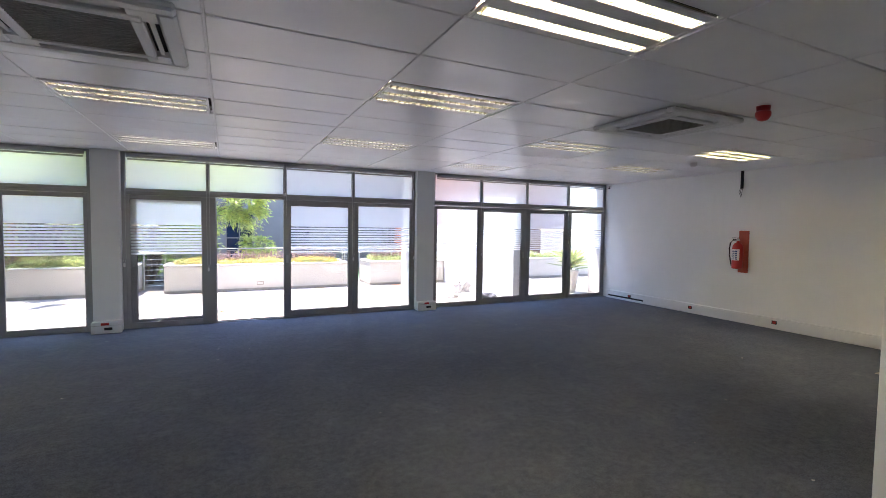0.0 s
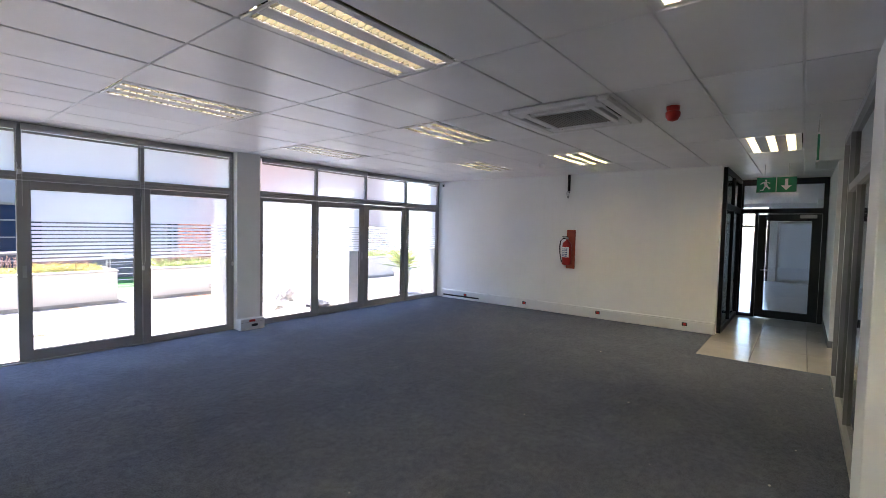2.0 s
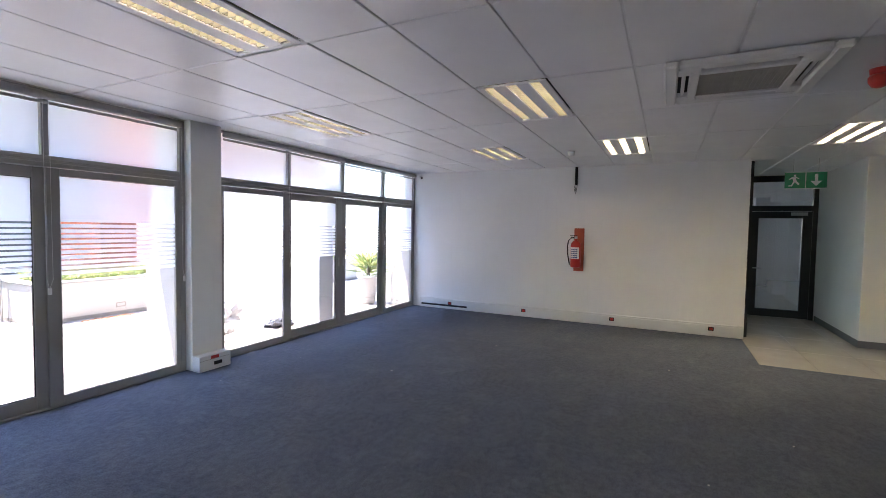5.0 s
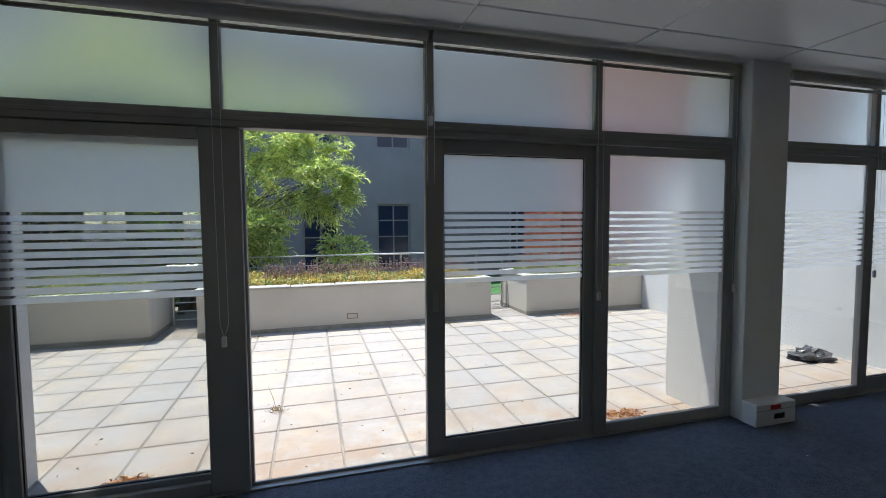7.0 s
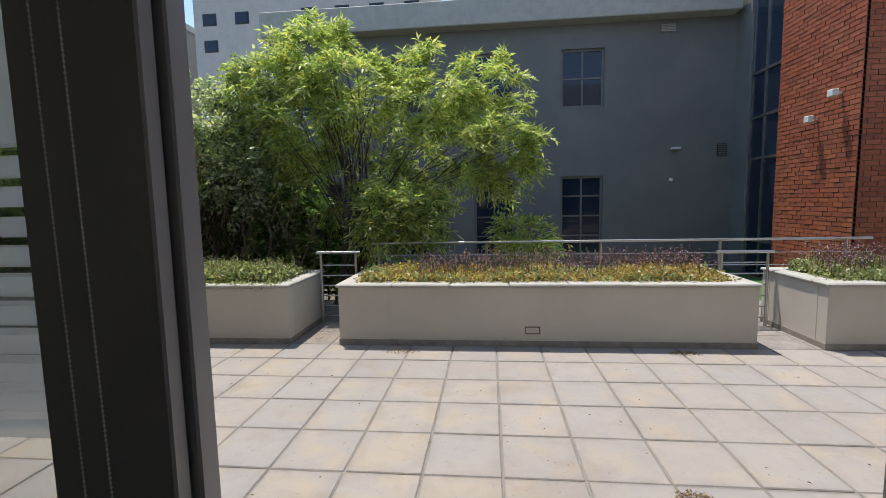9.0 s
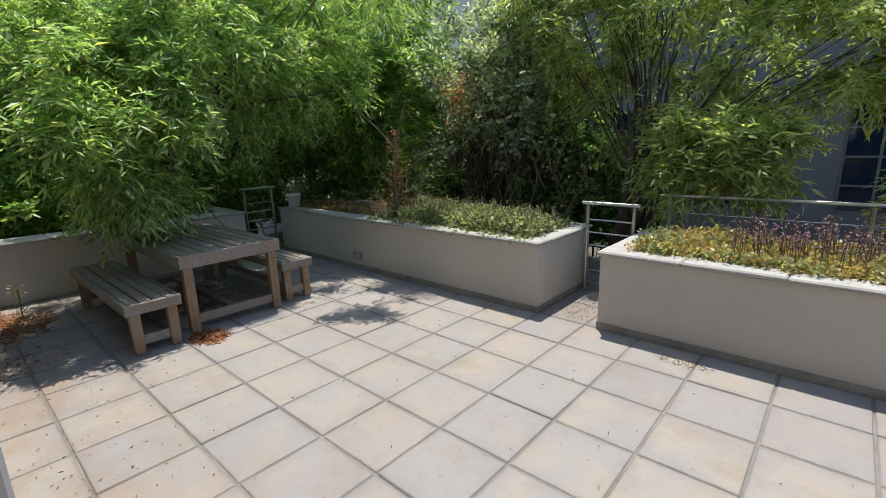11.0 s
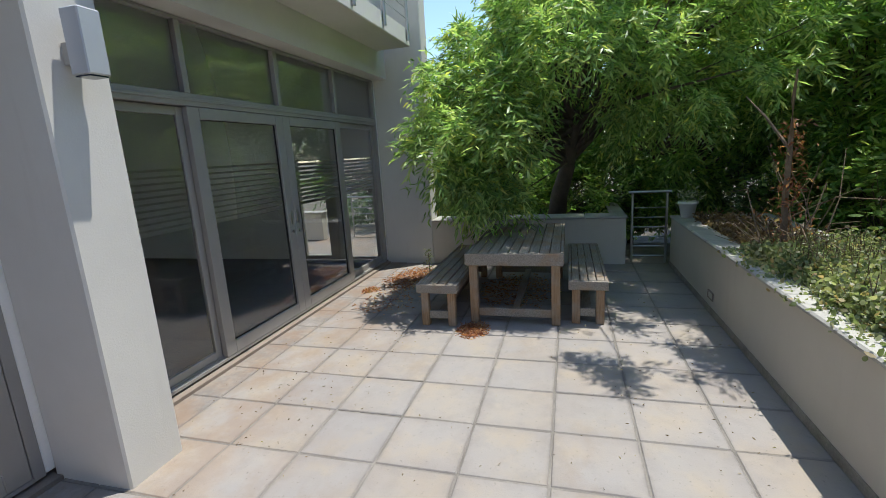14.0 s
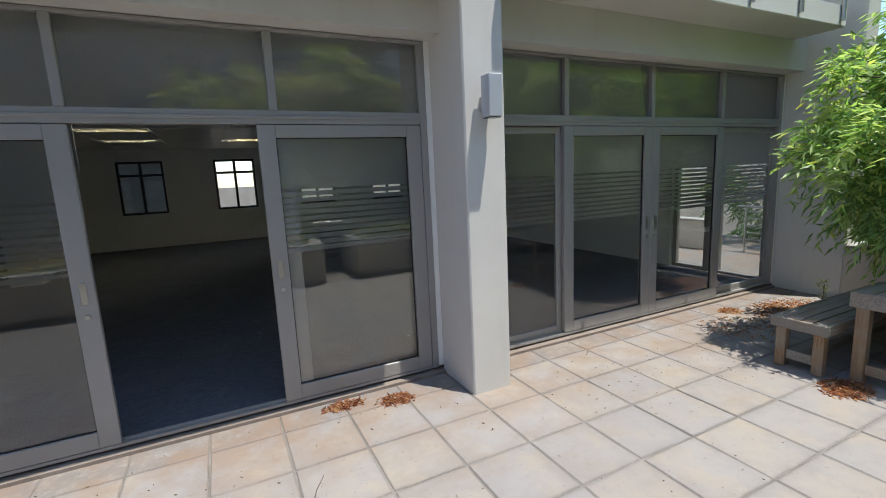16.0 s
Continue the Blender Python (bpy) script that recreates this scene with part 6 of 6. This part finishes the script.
litter("scattered_leaves", [(-2.5, 10.8, 3.8, 1.9, 0.0, 0.26), (2.5, 11.0, 3.0, 1.8, 0.0, 0.10), (-3.6, 9.5, 2.2, 0.7, 0.0, 0.34), (0.8, 9.2, 2.2, 0.4, 0.0, 0.14), (-3.9, 12.2, 1.6, 0.6, 0.0, 0.16)], 800, "single dry leaves and specks on the paving", 83, M_TWIGLEAF)

# ---- rails, gates and fence ----
def cable_gate(x0, y0, x1, y1, label, top=0.93):
    g = thing("cable_rail", ((x0 + x1) / 2, (y0 + y1) / 2, TZ), label, "railing", "cable rails")
    for x, y in ((x0, y0), (x1, y1)):
        part("post", Mesh().tube([(x, y, TZ), (x, y, top)], 0.017, 10), M_STEEL, g)
    ex_, ey_ = (x1 - x0) * 0.12, (y1 - y0) * 0.12
    part("handrail", Mesh().tube([(x0 - ex_, y0 - ey_, top + 0.015), (x1 + ex_, y1 + ey_, top + 0.015)], 0.019, 10), M_STEEL, g)
    for k in range(6):
        z = TZ + 0.1 + 0.135 * k
        part("crossbar", Mesh().tube([(x0, y0, z), (x1, y1, z)], 0.009, 6), M_STEEL, g)
    return g


cable_gate(-1.98, 13.75, -1.51, 13.75, "stainless steel rail closing the gap between planters", 0.88)
cable_gate(3.03, 13.75, 3.56, 13.75, "stainless steel rail closing the gap by the wall", 0.84)
cable_gate(-6.75, 12.36, -6.75, 12.80, "stainless steel ladder-like rail at the terrace corner", 0.93)
cable_gate(-8.9, 7.0, -8.9, 8.3, "stainless steel rail beside the side door", 0.80)
hr = thing("handrail", (2, 14.15, PT), "long stainless steel handrail behind the planters", "railing")
part("rail", Mesh().tube([(-1.4, 14.15, 0.97), (5.0, 14.15, 0.97)], 0.017, 10), M_STEEL, hr)
for z in (0.80, 0.64):
    part("cable", Mesh().tube([(-1.4, 14.15, z), (5.0, 14.15, z)], 0.006, 6), M_STEEL, hr)
for k in range(5):
    x = -1.3 + 1.5 * k
    part("post", Mesh().tube([(x, 14.15, -0.42), (x, 14.15, 0.955)], 0.018, 8), M_STEEL, hr)
fence = thing("palisade_fence", (-6, 15.9, -0.42), "black steel palisade fence among the shrubs", "fence")
pale = B((-0.015, -0.008, 0, 0.015, 0.008, 1.9), bevel=0.004).data("pale", M_BLACK)
for k in range(96):
    x = -14 + 0.13 * k
    o = new("pale", pale)
    o.parent = fence
    o.location = (x + 6, 0, 0)
for z in (-0.1, 1.2):
    part("fence_rail", B((-14.1, 15.915, z, -1.4, 15.945, z + 0.05)), M_BLACK, fence)

# up-and-down lamp on the pier
lampb = thing("wall_lamp", (-1.74, 9.24, 2.2), "silver box-shaped lamp on the pier", "wall lamp")
part("bracket", B((-1.79, 9.241, 2.12, -1.71, 9.29, 2.22), bevel=0.004), M_ALU, lampb)
part("housing", B((-1.805, 9.29, 2.07, -1.695, 9.40, 2.36), bevel=0.006), M_LAMP, lampb, "silver painted housing")
part("lamp_glass", B((-1.795, 9.30, 2.062, -1.705, 9.39, 2.069)), M_WINGLASS, lampb)

# ---- brick tower, distant blocks ----
bm_ = Mesh()
rbk = random.Random(5)
pitch_y, pitch_z = 0.235, 0.086
for j in range(int(9.2 / pitch_z)):
    z = -0.42 + j * pitch_z
    for i in range(-1, int(2.17 / pitch_y) + 2):
        ya = 16.33 + (i + 0.5 * (j % 2)) * pitch_y
        y0, y1 = max(16.33, ya), min(18.5, ya + pitch_y - 0.012)
        if y1 - y0 > 0.03:
            d = rbk.uniform(-0.004, 0.006)
            bm_.box(XB - d, y0, z, XB + 0.05, y1, z + pitch_z - 0.013)
    for i in range(-1, 7):
        xa = XB + (i + 0.5 * ((j + 1) % 2)) * pitch_y
        x0, x1 = max(XB + 0.052, xa), xa + pitch_y - 0.012
        if x1 - x0 > 0.03:
            bm_.box(x0, 16.32 + rbk.uniform(-0.005, 0.004), z, x1, 16.36, z + pitch_z - 0.013)
bricks = part("brickwork", bm_, M_BRICK, sw, "red face brick in stretcher bond")
tagged(bricks, kind="stuff")
for y, z in ((16.75, 3.27), (17.32, 2.92)):
    f = part("floodlight", B((XB - 0.20, y - 0.07, z - 0.06, XB - 0.09, y + 0.07, z + 0.06), bevel=0.01), M_PLASTIC, sw)
    part("floodlight_arm", B((XB - 0.09, y - 0.02, z - 0.02, XB - 0.006, y + 0.02, z + 0.02)), M_PLASTIC, f)


def tower_block(x0, x1, y, depth, height, storeys, cols, label, material):
    """A plain block of flats with window openings, far away."""
    b = thing("apartment_building", ((x0 + x1) / 2, y, -0.42), label, "building", "far buildings", "structure")
    part("wall", B((x0, y, -0.42, x1, y + depth, height)), material, b)
    part("roof", B((x0 - 0.4, y - 0.4, height, x1 + 0.4, y + depth + 0.4, height + 0.7)), M_WHITEWALL, b)
    sh, sx = (height - 1.5) / storeys, (x1 - x0) / cols
    for s in range(storeys):
        for c in range(cols):
            if (s * 7 + c * 3) % 5 == 0:
                continue
            xa, za = x0 + sx * (c + 0.28), 0.8 + sh * s + sh * 0.3
            w_ = part("window", B((xa, y - 0.06, za, xa + sx * 0.42, y - 0.003, za + sh * 0.45)), M_BLACK, b)
            part("pane", B((xa + 0.12, y - 0.09, za + 0.12, xa + sx * 0.42 - 0.12, y - 0.062, za + sh * 0.45 - 0.12)), M_WINGLASS, w_)


tower_block(-33.6, -6, 60, 14, 34, 11, 7, "grey-white block of flats behind the grey building", M_FARWALL)
tower_block(-62, -36.4, 60, 14, 23.0, 7, 6, "pale block of flats far beyond the garden", M_FARWALL)
tower_block(-98, -72, 70, 14, 40, 12, 6, "white block of flats in the distance", M_FARWALL)
tower_block(-95, -80, 20, 14, 12, 4, 6, "low pale building beyond the trees", M_FARWALL)

# ---- paving stones, last ----
PX_, PY_ = 0.466, 0.479
stone = Mesh().cbox(-PX_ / 2 + 0.0055, -PY_ / 2 + 0.0055, -0.04, PX_ / 2 - 0.0055, PY_ / 2 - 0.0055, 0.0, b=0.006).data("paving_stone", M_PAVER)
paving = thing("paving", (0, 10.7, TZ), "square sandstone-coloured concrete paving slabs, sunlit and stained", "paving", kind="structure")
rp = random.Random(2)
rest = Mesh()
for i in range(-16, 18):
    for j in range(-4, 8):
        x, y = 0.30 + PX_ * (i + 0.5), 10.45 + PY_ * (j + 0.5)
        x0, x1, y0, y1 = x - PX_ / 2 + 0.0045, x + PX_ / 2 - 0.0045, y - PY_ / 2 + 0.0045, y + PY_ / 2 - 0.0045
        if y0 < GO + 0.065:
            if y1 > GO + 0.1:
                rest.cbox(x0, GO + 0.065, TZ - 0.04, x1, y1, TZ, b=0.006)
            continue
        if x > 6.3 or j > 4:
            rest.cbox(x0, y0, TZ - 0.04, x1, y1, TZ + rp.uniform(-0.002, 0.0), b=0.006)
            continue
        o = new("paving_stone", stone)
        o.parent = paving
        o.location = (x, y - 10.7, rp.uniform(-0.0035, 0.0005))
        o.rotation_euler = (rp.gauss(0, 0.003), rp.gauss(0, 0.003), rp.gauss(0, 0.004))
edge = part("edge_stones", rest, M_PAVER, paving)
tagged(edge, kind="stuff")
